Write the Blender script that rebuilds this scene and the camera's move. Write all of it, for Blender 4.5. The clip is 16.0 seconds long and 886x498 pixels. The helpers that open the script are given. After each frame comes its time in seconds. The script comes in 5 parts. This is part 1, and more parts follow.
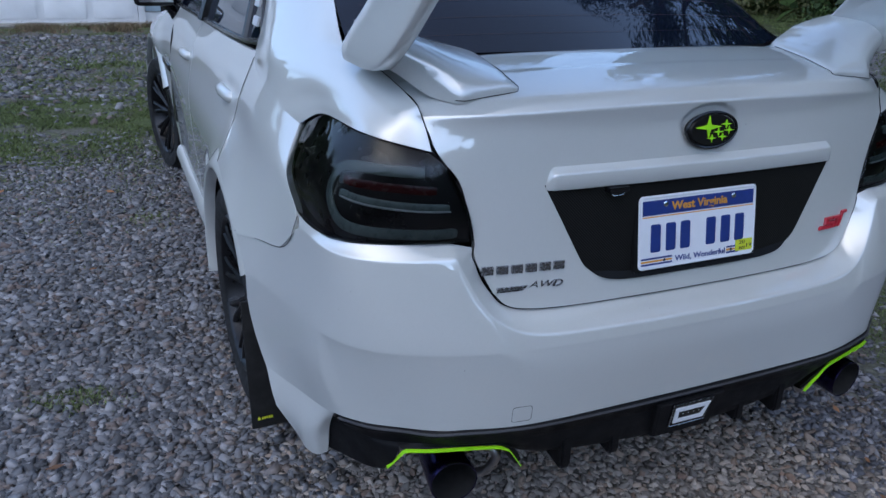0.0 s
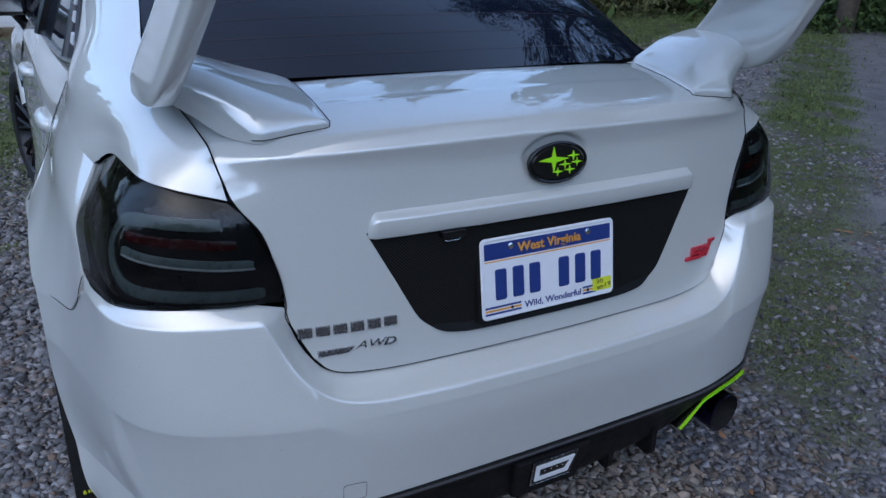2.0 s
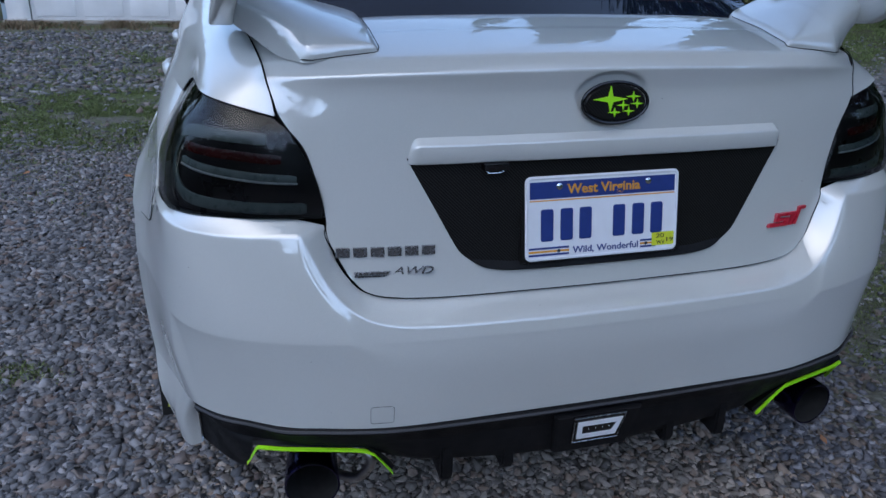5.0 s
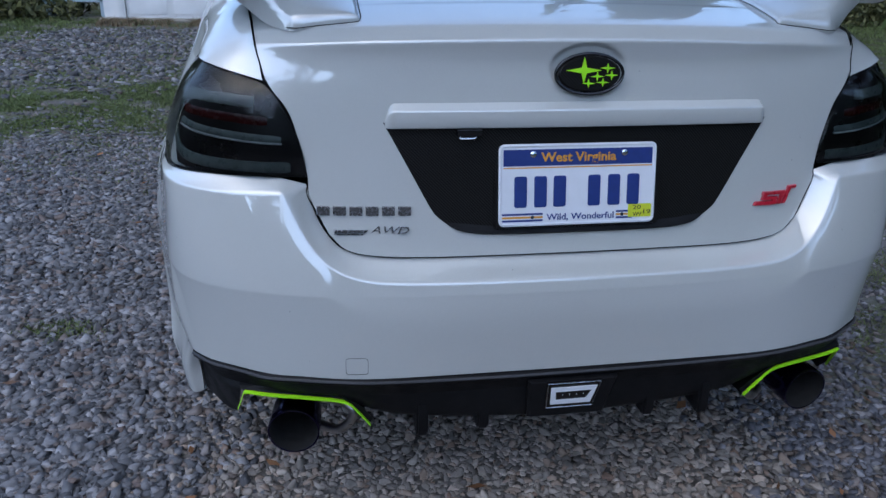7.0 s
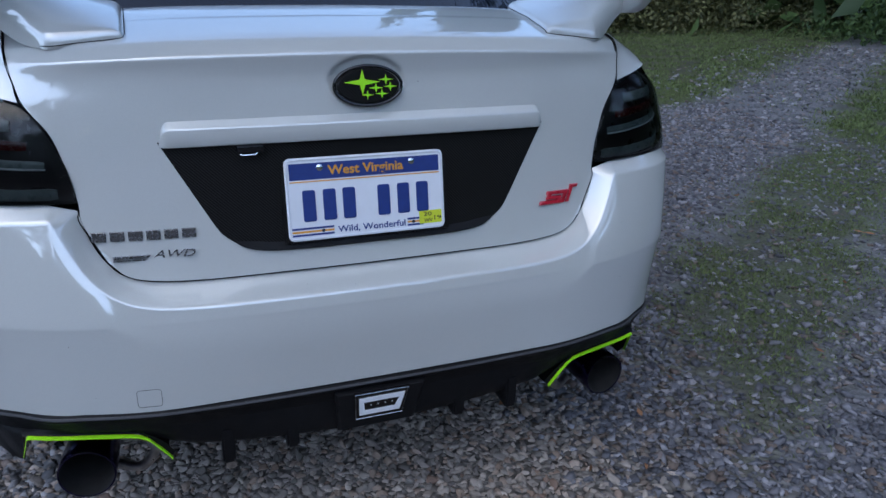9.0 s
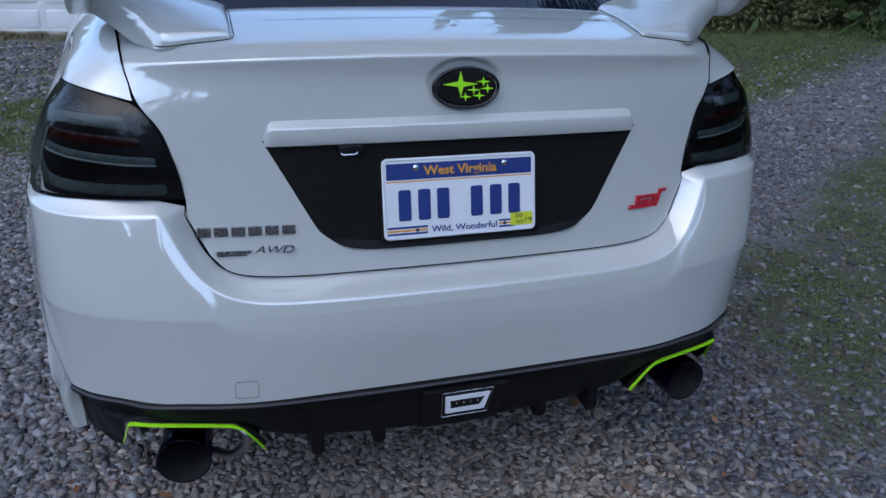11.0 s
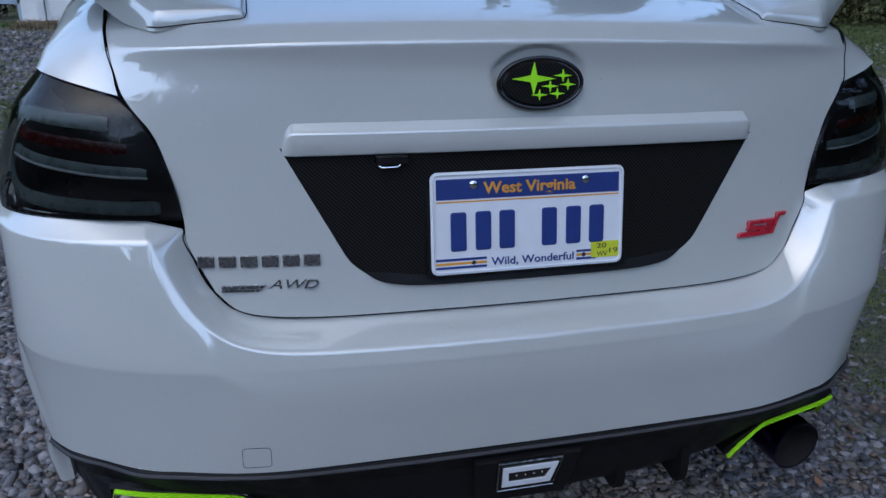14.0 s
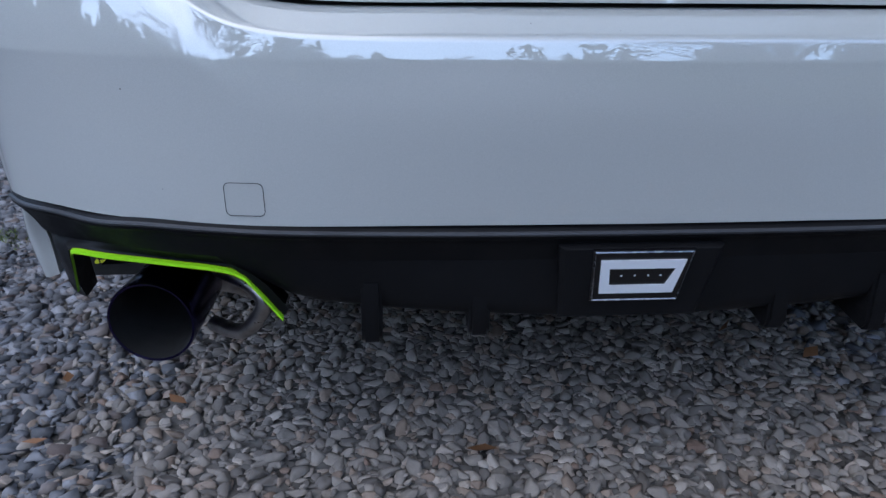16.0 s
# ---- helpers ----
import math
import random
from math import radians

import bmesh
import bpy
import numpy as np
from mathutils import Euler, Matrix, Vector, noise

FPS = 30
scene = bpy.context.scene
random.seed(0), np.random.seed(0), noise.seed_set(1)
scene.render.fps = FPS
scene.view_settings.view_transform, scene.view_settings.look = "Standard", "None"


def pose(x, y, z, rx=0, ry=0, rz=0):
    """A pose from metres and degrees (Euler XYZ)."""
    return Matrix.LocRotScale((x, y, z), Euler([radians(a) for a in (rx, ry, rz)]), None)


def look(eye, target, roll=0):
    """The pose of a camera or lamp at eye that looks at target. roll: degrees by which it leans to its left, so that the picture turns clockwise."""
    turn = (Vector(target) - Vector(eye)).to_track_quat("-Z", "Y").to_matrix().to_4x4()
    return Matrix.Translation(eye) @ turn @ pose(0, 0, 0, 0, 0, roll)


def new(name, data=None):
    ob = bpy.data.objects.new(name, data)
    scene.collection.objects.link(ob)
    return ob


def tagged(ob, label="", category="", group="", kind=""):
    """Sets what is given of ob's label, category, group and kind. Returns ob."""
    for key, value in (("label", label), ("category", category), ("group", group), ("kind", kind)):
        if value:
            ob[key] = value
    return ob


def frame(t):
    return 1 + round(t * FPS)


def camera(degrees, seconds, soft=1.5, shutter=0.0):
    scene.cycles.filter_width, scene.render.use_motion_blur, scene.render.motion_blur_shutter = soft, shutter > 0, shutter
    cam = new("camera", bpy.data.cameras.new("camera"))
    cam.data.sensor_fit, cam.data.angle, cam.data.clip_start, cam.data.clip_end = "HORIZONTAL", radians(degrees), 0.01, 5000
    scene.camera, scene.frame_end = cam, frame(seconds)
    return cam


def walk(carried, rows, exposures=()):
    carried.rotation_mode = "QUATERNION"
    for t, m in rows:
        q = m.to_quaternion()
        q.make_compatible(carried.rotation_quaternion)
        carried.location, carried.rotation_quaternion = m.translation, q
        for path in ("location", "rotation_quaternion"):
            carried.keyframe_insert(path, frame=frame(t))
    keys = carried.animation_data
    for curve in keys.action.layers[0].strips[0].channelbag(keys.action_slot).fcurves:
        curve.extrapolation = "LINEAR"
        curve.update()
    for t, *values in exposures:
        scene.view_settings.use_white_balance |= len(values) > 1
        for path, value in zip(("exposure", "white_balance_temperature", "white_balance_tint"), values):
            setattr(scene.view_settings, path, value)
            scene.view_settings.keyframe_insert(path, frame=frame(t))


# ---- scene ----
cam = camera(61.1, 16.0)
PATH = [
    (0, (-1.109, -1.128, 1.299), (-0.329, 0.554, 0.549), 2.0),
    (0.5, (-1.05, -1.153, 1.304), (-0.237, 0.514, 0.555), 1.9),
    (1, (-0.981, -1.165, 1.311), (-0.097, 0.467, 0.567), 1.9),
    (1.5, (-0.916, -1.122, 1.315), (0.01, 0.488, 0.573), 2.1),
    (2, (-0.843, -1.034, 1.327), (0.098, 0.566, 0.581), 2.1),
    (2.5, (-0.772, -0.974, 1.31), (0.192, 0.616, 0.574), 2.0),
    (3, (-0.685, -0.99, 1.304), (0.254, 0.619, 0.576), 1.9),
    (3.5, (-0.677, -1.041, 1.244), (0.024, 0.69, 0.529), 1.6),
    (4, (-0.707, -1.078, 1.222), (-0.137, 0.691, 0.483), 1.9),
    (4.5, (-0.708, -1.118, 1.216), (-0.139, 0.65, 0.473), 1.9),
    (4.7, (-0.697, -1.133, 1.216), (-0.122, 0.633, 0.473), 1.8),
    (6.8, (-0.542, -1.286, 1.169), (-0.178, 0.536, 0.43), 1.6),
    (7, (-0.516, -1.287, 1.173), (-0.152, 0.534, 0.433), 1.6),
    (7.5, (-0.456, -1.299, 1.184), (-0.018, 0.508, 0.447), 1.7),
    (8, (-0.386, -1.324, 1.193), (0.237, 0.433, 0.468), 1.6),
    (8.2, (-0.383, -1.33, 1.182), (0.32, 0.404, 0.476), 1.5),
    (10.3, (-0.464, -1.3, 1.175), (0.262, 0.427, 0.476), 1.6),
    (10.5, (-0.476, -1.298, 1.177), (0.214, 0.443, 0.475), 1.7),
    (11, (-0.486, -1.297, 1.186), (0.126, 0.468, 0.473), 1.7),
    (11.5, (-0.496, -1.301, 1.187), (0.066, 0.48, 0.472), 1.6),
    (12, (-0.489, -1.303, 1.193), (0.049, 0.485, 0.475), 1.6),
    (12.5, (-0.483, -1.298, 1.185), (0.044, 0.493, 0.468), 1.6),
    (13, (-0.471, -1.273, 1.172), (0.047, 0.521, 0.455), 1.6),
    (13.5, (-0.446, -1.157, 1.158), (0.065, 0.637, 0.439), 1.6),
    (14, (-0.418, -1.007, 1.142), (0.081, 0.786, 0.409), 1.7),
    (14.5, (-0.352, -0.896, 1.073), (0.032, 0.929, 0.349), 1.5),
    (15, (-0.292, -0.808, 0.922), (-0.083, 1.034, 0.169), 1.0),
    (15.5, (-0.283, -0.776, 0.769), (-0.094, 1.072, 0.027), 1.0),
    (16, (-0.291, -0.817, 0.682), (-0.118, 1.038, -0.044), 0.9),
]
EXPOSURE = [(0, -0.88), (1, -0.97), (2.5, -0.9), (3.5, -0.96), (4.5, -0.98), (7, -0.84), (8, -0.84), (10.5, -0.8), (11.5, -0.88), (12.5, -0.84), (13.5, -0.94), (14.5, -1.14), (15, -1.26), (15.5, -1.1), (16, -0.72)]
walk(cam, [(t, look(eye, target, roll)) for t, eye, target, roll in PATH], exposures=[(t, e, 5300, 8) for t, e in EXPOSURE])

# ---- sky, sun, exposure ----
world = bpy.data.worlds.new("world")
scene.world = world
world.use_nodes = True
wn, wl = world.node_tree.nodes, world.node_tree.links
sky = wn.new("ShaderNodeTexSky")
sky.sky_type, sky.sun_disc = "NISHITA", False
sky.sun_elevation, sky.sun_rotation = radians(66), radians(225)
sky.air_density, sky.dust_density, sky.ozone_density = 1.0, 4.0, 1.5
# thin even haze with faint cloud over the whole sky
w_at, w_map, w_noise, w_ramp, w_mix = (wn.new(k) for k in ("ShaderNodeTexCoord", "ShaderNodeMapping", "ShaderNodeTexNoise", "ShaderNodeValToRGB", "ShaderNodeMix"))
w_map.inputs["Scale"].default_value = (1.0, 1.0, 2.2)
w_noise.inputs["Scale"].default_value, w_noise.inputs["Detail"].default_value, w_noise.inputs["Roughness"].default_value = 1.6, 5, 0.5
w_ramp.color_ramp.elements[0].position, w_ramp.color_ramp.elements[0].color = 0.35, (1.0, 1.0, 1.0, 1)
w_ramp.color_ramp.elements[1].position, w_ramp.color_ramp.elements[1].color = 0.70, (1.3, 1.27, 1.22, 1)
w_mix.data_type, w_mix.blend_type = "RGBA", "MULTIPLY"
w_mix.inputs[0].default_value = 1.0
wl.new(w_at.outputs["Generated"], w_map.inputs[0])
wl.new(w_map.outputs[0], w_noise.inputs["Vector"])
wl.new(w_noise.outputs["Fac"], w_ramp.inputs[0])
wl.new(sky.outputs[0], w_mix.inputs[6])
wl.new(w_ramp.outputs[0], w_mix.inputs[7])
# haze: brighter towards the horizon all round
w_sep, w_haze, w_mix2 = (wn.new(k) for k in ("ShaderNodeSeparateXYZ", "ShaderNodeValToRGB", "ShaderNodeMix"))
w_haze.color_ramp.interpolation = "EASE"
w_haze.color_ramp.elements[0].position, w_haze.color_ramp.elements[0].color = 0.52, (4.3, 4.27, 4.15, 1)
w_haze.color_ramp.elements[1].position, w_haze.color_ramp.elements[1].color = 0.93, (0.85, 0.85, 0.85, 1)
w_mix2.data_type, w_mix2.blend_type = "RGBA", "MULTIPLY"
w_mix2.inputs[0].default_value = 1.0
wl.new(w_at.outputs["Generated"], w_sep.inputs[0])
wl.new(w_sep.outputs[2], w_haze.inputs[0])
wl.new(w_mix.outputs[2], w_mix2.inputs[6])
wl.new(w_haze.outputs[0], w_mix2.inputs[7])
wl.new(w_mix2.outputs[2], wn["Background"].inputs[0])
wn["Background"].inputs[1].default_value = 0.15
sun_data = bpy.data.lights.new("sun", "SUN")
sun_data.energy, sun_data.angle, sun_data.color = 0.45, radians(170), (1.0, 0.98, 0.96)
sun = new("sun", sun_data)
sun.matrix_world = look((-2.0, -2.0, 22), (0, 0, 0))


# ---- materials ----
def material(name, color=(0.5, 0.5, 0.5), rough=0.5, metal=0.0, coat=0.0, spec=0.5):
    m = bpy.data.materials.new(name)
    m.use_nodes = True
    b = m.node_tree.nodes["Principled BSDF"]
    b.inputs["Base Color"].default_value = (*color, 1)
    b.inputs["Roughness"].default_value = rough
    b.inputs["Metallic"].default_value = metal
    b.inputs["Coat Weight"].default_value = coat
    b.inputs["Coat Roughness"].default_value = 0.03
    b.inputs["Specular IOR Level"].default_value = spec
    return m


def nodes(m):
    return m.node_tree.nodes, m.node_tree.links, m.node_tree.nodes["Principled BSDF"]


def coords(m, scale=(1, 1, 1), turn=(0, 0, 0)):
    n, l, _ = nodes(m)
    tc, mp = n.new("ShaderNodeTexCoord"), n.new("ShaderNodeMapping")
    mp.inputs["Scale"].default_value = scale
    mp.inputs["Rotation"].default_value = [radians(a) for a in turn]
    l.new(tc.outputs["Object"], mp.inputs[0])
    return mp.outputs[0]


def noise_tex(m, vec, scale, detail=4, rough=0.55):
    n, l, _ = nodes(m)
    t = n.new("ShaderNodeTexNoise")
    t.inputs["Scale"].default_value, t.inputs["Detail"].default_value, t.inputs["Roughness"].default_value = scale, detail, rough
    l.new(vec, t.inputs["Vector"])
    return t.outputs["Fac"]


def ramp(m, fac, stops):
    n, l, _ = nodes(m)
    r = n.new("ShaderNodeValToRGB")
    while len(r.color_ramp.elements) < len(stops):
        r.color_ramp.elements.new(0.5)
    for e, (p, c) in zip(r.color_ramp.elements, stops):
        e.position, e.color = p, (*c, 1)
    l.new(fac, r.inputs[0])
    return r.outputs[0]


def mixed(m, fac, a, b, kind="MIX"):
    """fac, a, b: sockets or values."""
    n, l, _ = nodes(m)
    x = n.new("ShaderNodeMix")
    x.data_type, x.blend_type = "RGBA", kind
    for s, v in ((x.inputs[0], fac), (x.inputs[6], a), (x.inputs[7], b)):
        if isinstance(v, (int, float)):
            s.default_value = v
        elif isinstance(v, tuple):
            s.default_value = (*v, 1)
        else:
            l.new(v, s)
    return x.outputs[2]


def bump(m, height, strength=0.3, distance=0.01):
    n, l, b = nodes(m)
    x = n.new("ShaderNodeBump")
    x.inputs["Strength"].default_value, x.inputs["Distance"].default_value = strength, distance
    l.new(height, x.inputs["Height"])
    l.new(x.outputs[0], b.inputs["Normal"])


def to_color(m, socket):
    n, l, b = nodes(m)
    l.new(socket, b.inputs["Base Color"])


def to_rough(m, socket):
    n, l, b = nodes(m)
    l.new(socket, b.inputs["Roughness"])


def worn(name, color, rough, metal=0.0, coat=0.0, scale=9, amount=0.25, grain=0.0, grain_scale=400, spec=0.5):
    """A plain surface with soft blotches, uneven gloss and, if asked, fine grain."""
    m = material(name, color, rough, metal, coat)
    v = coords(m)
    f = noise_tex(m, v, scale, 5)
    dark = tuple(c * (1 - amount) for c in color)
    to_color(m, ramp(m, f, [(0.3, dark), (0.7, color)]))
    to_rough(m, ramp(m, noise_tex(m, v, scale * 2.3, 3), [(0.3, (rough * 0.8,) * 3), (0.7, (min(1, rough * 1.25),) * 3)]))
    nodes(m)[2].inputs["Specular IOR Level"].default_value = spec
    if grain:
        bump(m, noise_tex(m, v, grain_scale, 2), grain, 0.002)
    return m


def paint_material():
    m = material("pearl_white_paint", (0.78, 0.79, 0.79), 0.5, 0.0, 1.0)
    v = coords(m)
    flake = noise_tex(m, v, 900, 1)
    dust = noise_tex(m, v, 7, 6, 0.65)
    base = ramp(m, flake, [(0.35, (0.535, 0.547, 0.522)), (0.65, (0.573, 0.586, 0.559))])
    n, l, b = nodes(m)
    film = mixed(m, ramp(m, dust, [(0.42, (0, 0, 0)), (0.8, (0.16, 0.16, 0.16))]), base, (0.55, 0.53, 0.49))
    # a few specks of road dirt
    vo = n.new("ShaderNodeTexVoronoi")
    vo.inputs["Scale"].default_value = 20
    l.new(v, vo.inputs["Vector"])
    to_color(m, mixed(m, ramp(m, vo.outputs["Distance"], [(0.012, (0.8, 0.8, 0.8)), (0.022, (0, 0, 0))]), film, (0.07, 0.06, 0.05)))
    l.new(ramp(m, noise_tex(m, v, 14, 4), [(0.35, (0.0,) * 3), (0.8, (0.008,) * 3)]), b.inputs["Coat Roughness"])
    b.inputs["Coat IOR"].default_value = 2.5
    b.inputs["Specular IOR Level"].default_value = 0.25
    return m


def carbon_material():
    m = material("carbon_fibre", (0.012, 0.012, 0.013), 0.35, 0.0, 1.0)
    n, l, b = nodes(m)
    v = coords(m, (1, 1, 1), (0, 45, 0))
    w = n.new("ShaderNodeTexWave")
    w.wave_type, w.bands_direction = "BANDS", "X"
    w.inputs["Scale"].default_value, w.inputs["Distortion"].default_value = 75, 0.0
    l.new(v, w.inputs["Vector"])
    to_color(m, ramp(m, w.outputs["Fac"], [(0.3, (0.003, 0.003, 0.003)), (0.7, (0.017, 0.0165, 0.016))]))
    to_rough(m, ramp(m, w.outputs["Fac"], [(0.3, (0.5,) * 3), (0.7, (0.28,) * 3)]))
    b.inputs["Coat Roughness"].default_value = 0.12
    b.inputs["Coat Weight"].default_value = 0.15
    b.inputs["Specular IOR Level"].default_value = 0.12
    return m


def glass_material(name, tint, gloss_rough=0.0, ior=1.5):
    """A clear tinted pane: a see-through tint under a mirror-like sheen."""
    m = bpy.data.materials.new(name)
    m.use_nodes = True
    n, l = m.node_tree.nodes, m.node_tree.links
    n.remove(n["Principled BSDF"])
    t, g, f, x = (n.new(k) for k in ("ShaderNodeBsdfTransparent", "ShaderNodeBsdfGlossy", "ShaderNodeFresnel", "ShaderNodeMixShader"))
    t.inputs[0].default_value = (*tint, 1)
    g.inputs["Roughness"].default_value = gloss_rough
    f.inputs[0].default_value = ior
    l.new(f.outputs[0], x.inputs[0])
    l.new(t.outputs[0], x.inputs[1])
    l.new(g.outputs[0], x.inputs[2])
    l.new(x.outputs[0], n["Material Output"].inputs[0])
    return m


def window_material():
    m = material("tinted_glass", (0.006, 0.009, 0.02), 0.02, 0.0, 0.0, 0.5)
    n, l, b = nodes(m)
    b.inputs["IOR"].default_value = 1.72
    return m


def stone_material(name, colors, scale=60):
    m = material(name, (0.3, 0.3, 0.3), 0.85, spec=0.3)
    n, l, b = nodes(m)
    g = n.new("ShaderNodeNewGeometry")
    c = ramp(m, g.outputs["Random Per Island"], colors)
    v = coords(m)
    f = noise_tex(m, v, scale, 4, 0.6)
    to_color(m, mixed(m, 0.55, c, ramp(m, f, [(0.25, (0.62, 0.61, 0.60)), (0.75, (1.25, 1.25, 1.26))]), "MULTIPLY"))
    bump(m, noise_tex(m, v, scale * 5, 3), 0.15, 0.003)
    return m


def leaf_material(name, dark, light, through=0.25):
    m = material(name, light, 0.6, spec=0.3)
    n, l, b = nodes(m)
    g = n.new("ShaderNodeNewGeometry")
    to_color(m, ramp(m, g.outputs["Random Per Island"], [(0.0, dark), (0.6, light), (1.0, tuple(min(1, c * 1.5) for c in light))]))
    b.inputs["Transmission Weight"].default_value = 0.0
    return m


def ground_material():
    m = material("gravel_bed", (0.2, 0.2, 0.2), 0.95, spec=0.2)
    n, l, b = nodes(m)
    v = coords(m)
    vo = n.new("ShaderNodeTexVoronoi")
    vo.inputs["Scale"].default_value = 38
    l.new(v, vo.inputs["Vector"])
    pebble = ramp(m, vo.outputs["Color"], [(0.1, (0.13, 0.122, 0.112)), (0.5, (0.22, 0.208, 0.192)), (0.9, (0.34, 0.325, 0.30))])
    gap = ramp(m, vo.outputs["Distance"], [(0.25, (1, 1, 1)), (0.62, (0.42, 0.40, 0.38))])
    stones = mixed(m, 1.0, pebble, gap, "MULTIPLY")
    dirt = ramp(m, noise_tex(m, v, 24, 5, 0.7), [(0.3, (0.085, 0.079, 0.072)), (0.7, (0.165, 0.152, 0.138))])
    where = ramp(m, noise_tex(m, v, 0.55, 5, 0.6), [(0.44, (0, 0, 0)), (0.58, (1, 1, 1))])
    near = mixed(m, where, stones, dirt)
    # moss, soil and thin grass on the track beside the car
    soil = ramp(m, noise_tex(m, v, 3.2, 7, 0.7), [(0.30, (0.050, 0.048, 0.046)), (0.42, (0.066, 0.066, 0.044)), (0.54, (0.068, 0.078, 0.034)), (0.70, (0.062, 0.085, 0.026))])
    soil = mixed(m, 0.6, soil, ramp(m, noise_tex(m, v, 60, 4, 0.7), [(0.3, (0.55, 0.55, 0.55)), (0.7, (1.35, 1.35, 1.35))]), "MULTIPLY")
    sep = n.new("ShaderNodeSeparateXYZ")
    l.new(v, sep.inputs[0])
    # across the track: the grass strip between the wheel ruts and the verges
    across = n.new("ShaderNodeVectorMath")
    across.operation = "DOT_PRODUCT"
    l.new(v, across.inputs[0])
    across.inputs[1].default_value = (0.565, -0.825, 0)
    rough_edge = n.new("ShaderNodeMath")
    rough_edge.operation = "MULTIPLY_ADD"
    l.new(noise_tex(m, v, 2.6, 5, 0.7), rough_edge.inputs[0])
    rough_edge.inputs[1].default_value = 0.9
    l.new(across.outputs["Value"], rough_edge.inputs[2])
    lane = n.new("ShaderNodeMapRange")
    lane.inputs[1].default_value, lane.inputs[2].default_value = -1.855, 4.145
    l.new(rough_edge.outputs[0], lane.inputs[0])
    green_at = ramp(m, lane.outputs[0], [(0.16, (1, 1, 1)), (0.24, (0, 0, 0)), (0.375, (0, 0, 0)), (0.415, (0.8, 0.8, 0.8)), (0.49, (0.8, 0.8, 0.8)), (0.535, (0, 0, 0)), (0.76, (0, 0, 0)), (0.84, (1, 1, 1))])
    rut = ramp(m, noise_tex(m, v, 3.2, 7, 0.7), [(0.34, (0.105, 0.105, 0.112)), (0.52, (0.155, 0.154, 0.162)), (0.68, (0.205, 0.200, 0.202))])
    rut = mixed(m, 0.7, rut, ramp(m, noise_tex(m, v, 60, 4, 0.7), [(0.3, (0.45, 0.45, 0.45)), (0.7, (1.45, 1.45, 1.45))]), "MULTIPLY")
    soil = mixed(m, green_at, rut, soil)
    edge = n.new("ShaderNodeMath")
    edge.operation = "MULTIPLY_ADD"
    l.new(noise_tex(m, v, 1.3, 5, 0.65), edge.inputs[0])
    edge.inputs[1].default_value = 1.6
    l.new(sep.outputs[0], edge.inputs[2])
    side = n.new("ShaderNodeMapRange")
    side.inputs[1].default_value, side.inputs[2].default_value = 1.6, 2.3
    l.new(edge.outputs[0], side.inputs[0])
    band = n.new("ShaderNodeMapRange")
    band.interpolation_type = "SMOOTHSTEP"
    band.inputs[1].default_value, band.inputs[2].default_value = 2.2, 4.2
    l.new(sep.outputs[1], band.inputs[0])
    moss_at = mixed(m, 1.0, ramp(m, noise_tex(m, v, 2.0, 6, 0.7), [(0.44, (0, 0, 0)), (0.56, (1, 1, 1))]), band.outputs[0], "MULTIPLY")
    moss = ramp(m, noise_tex(m, v, 30, 4, 0.7), [(0.3, (0.04, 0.055, 0.018)), (0.7, (0.115, 0.135, 0.05))])
    near = mixed(m, moss_at, near, moss)
    to_color(m, mixed(m, side.outputs[0], near, soil))
    bump(m, vo.outputs["Distance"], 0.6, 0.02)
    return m


PAINT = paint_material()
CARBON = carbon_material()
BLACK_PLASTIC = worn("black_textured_plastic", (0.008, 0.008, 0.009), 0.55, amount=0.3, grain=0.25, grain_scale=900, spec=0.18)
GLOSS_BLACK = worn("gloss_black_trim", (0.008, 0.008, 0.009), 0.16, amount=0.2)
LIP_HIGHLIGHT = worn("lip_highlight_grey", (0.045, 0.045, 0.05), 0.5, amount=0.3)
RUBBER = worn("black_rubber", (0.01, 0.01, 0.01), 0.8, amount=0.4, grain=0.2)
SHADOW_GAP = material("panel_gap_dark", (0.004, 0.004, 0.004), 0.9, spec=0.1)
NEON = material("neon_yellow_vinyl", (0.40, 0.85, 0.0), 0.45)
WINDOW = window_material()
CHROME = worn("chrome", (0.75, 0.76, 0.78), 0.16, 1.0, amount=0.2, scale=60)
DARK_CHROME = worn("dark_chrome_lettering", (0.42, 0.42, 0.44), 0.25, 1.0, amount=0.35, scale=80)
RED_BADGE = worn("red_badge_paint", (0.5, 0.012, 0.035), 0.3, coat=0.6, amount=0.25, scale=60)
TL_HOUSING = worn("lamp_housing_black", (0.009, 0.006, 0.008), 0.3, amount=0.3)
TL_GUIDE = worn("smoked_light_guide", (0.17, 0.205, 0.20), 0.3, amount=0.35, scale=40)
TL_RED = worn("smoked_red_reflector", (0.07, 0.008, 0.009), 0.25, amount=0.4, scale=40)
TL_BAR = worn("smoked_clear_bar", (0.65, 0.68, 0.68), 0.2, amount=0.3, scale=90)
TL_GLASS = glass_material("smoked_lamp_glass", (0.57, 0.59, 0.585), 0.0, 1.42)
BURNT = worn("burnt_blue_steel", (0.045, 0.035, 0.12), 0.22, 1.0, amount=0.45, scale=25)
SOOT = worn("soot", (0.006, 0.006, 0.006), 0.9, amount=0.4)
STEEL = worn("dull_steel_pipe", (0.52, 0.50, 0.48), 0.34, 1.0, amount=0.5, scale=40)
FOG_WHITE = worn("frosted_white_light_bar", (0.8, 0.82, 0.85), 0.3, amount=0.1)
PLATE_WHITE = worn("plate_white_sheeting", (0.74, 0.76, 0.8), 0.4, amount=0.06, scale=30)
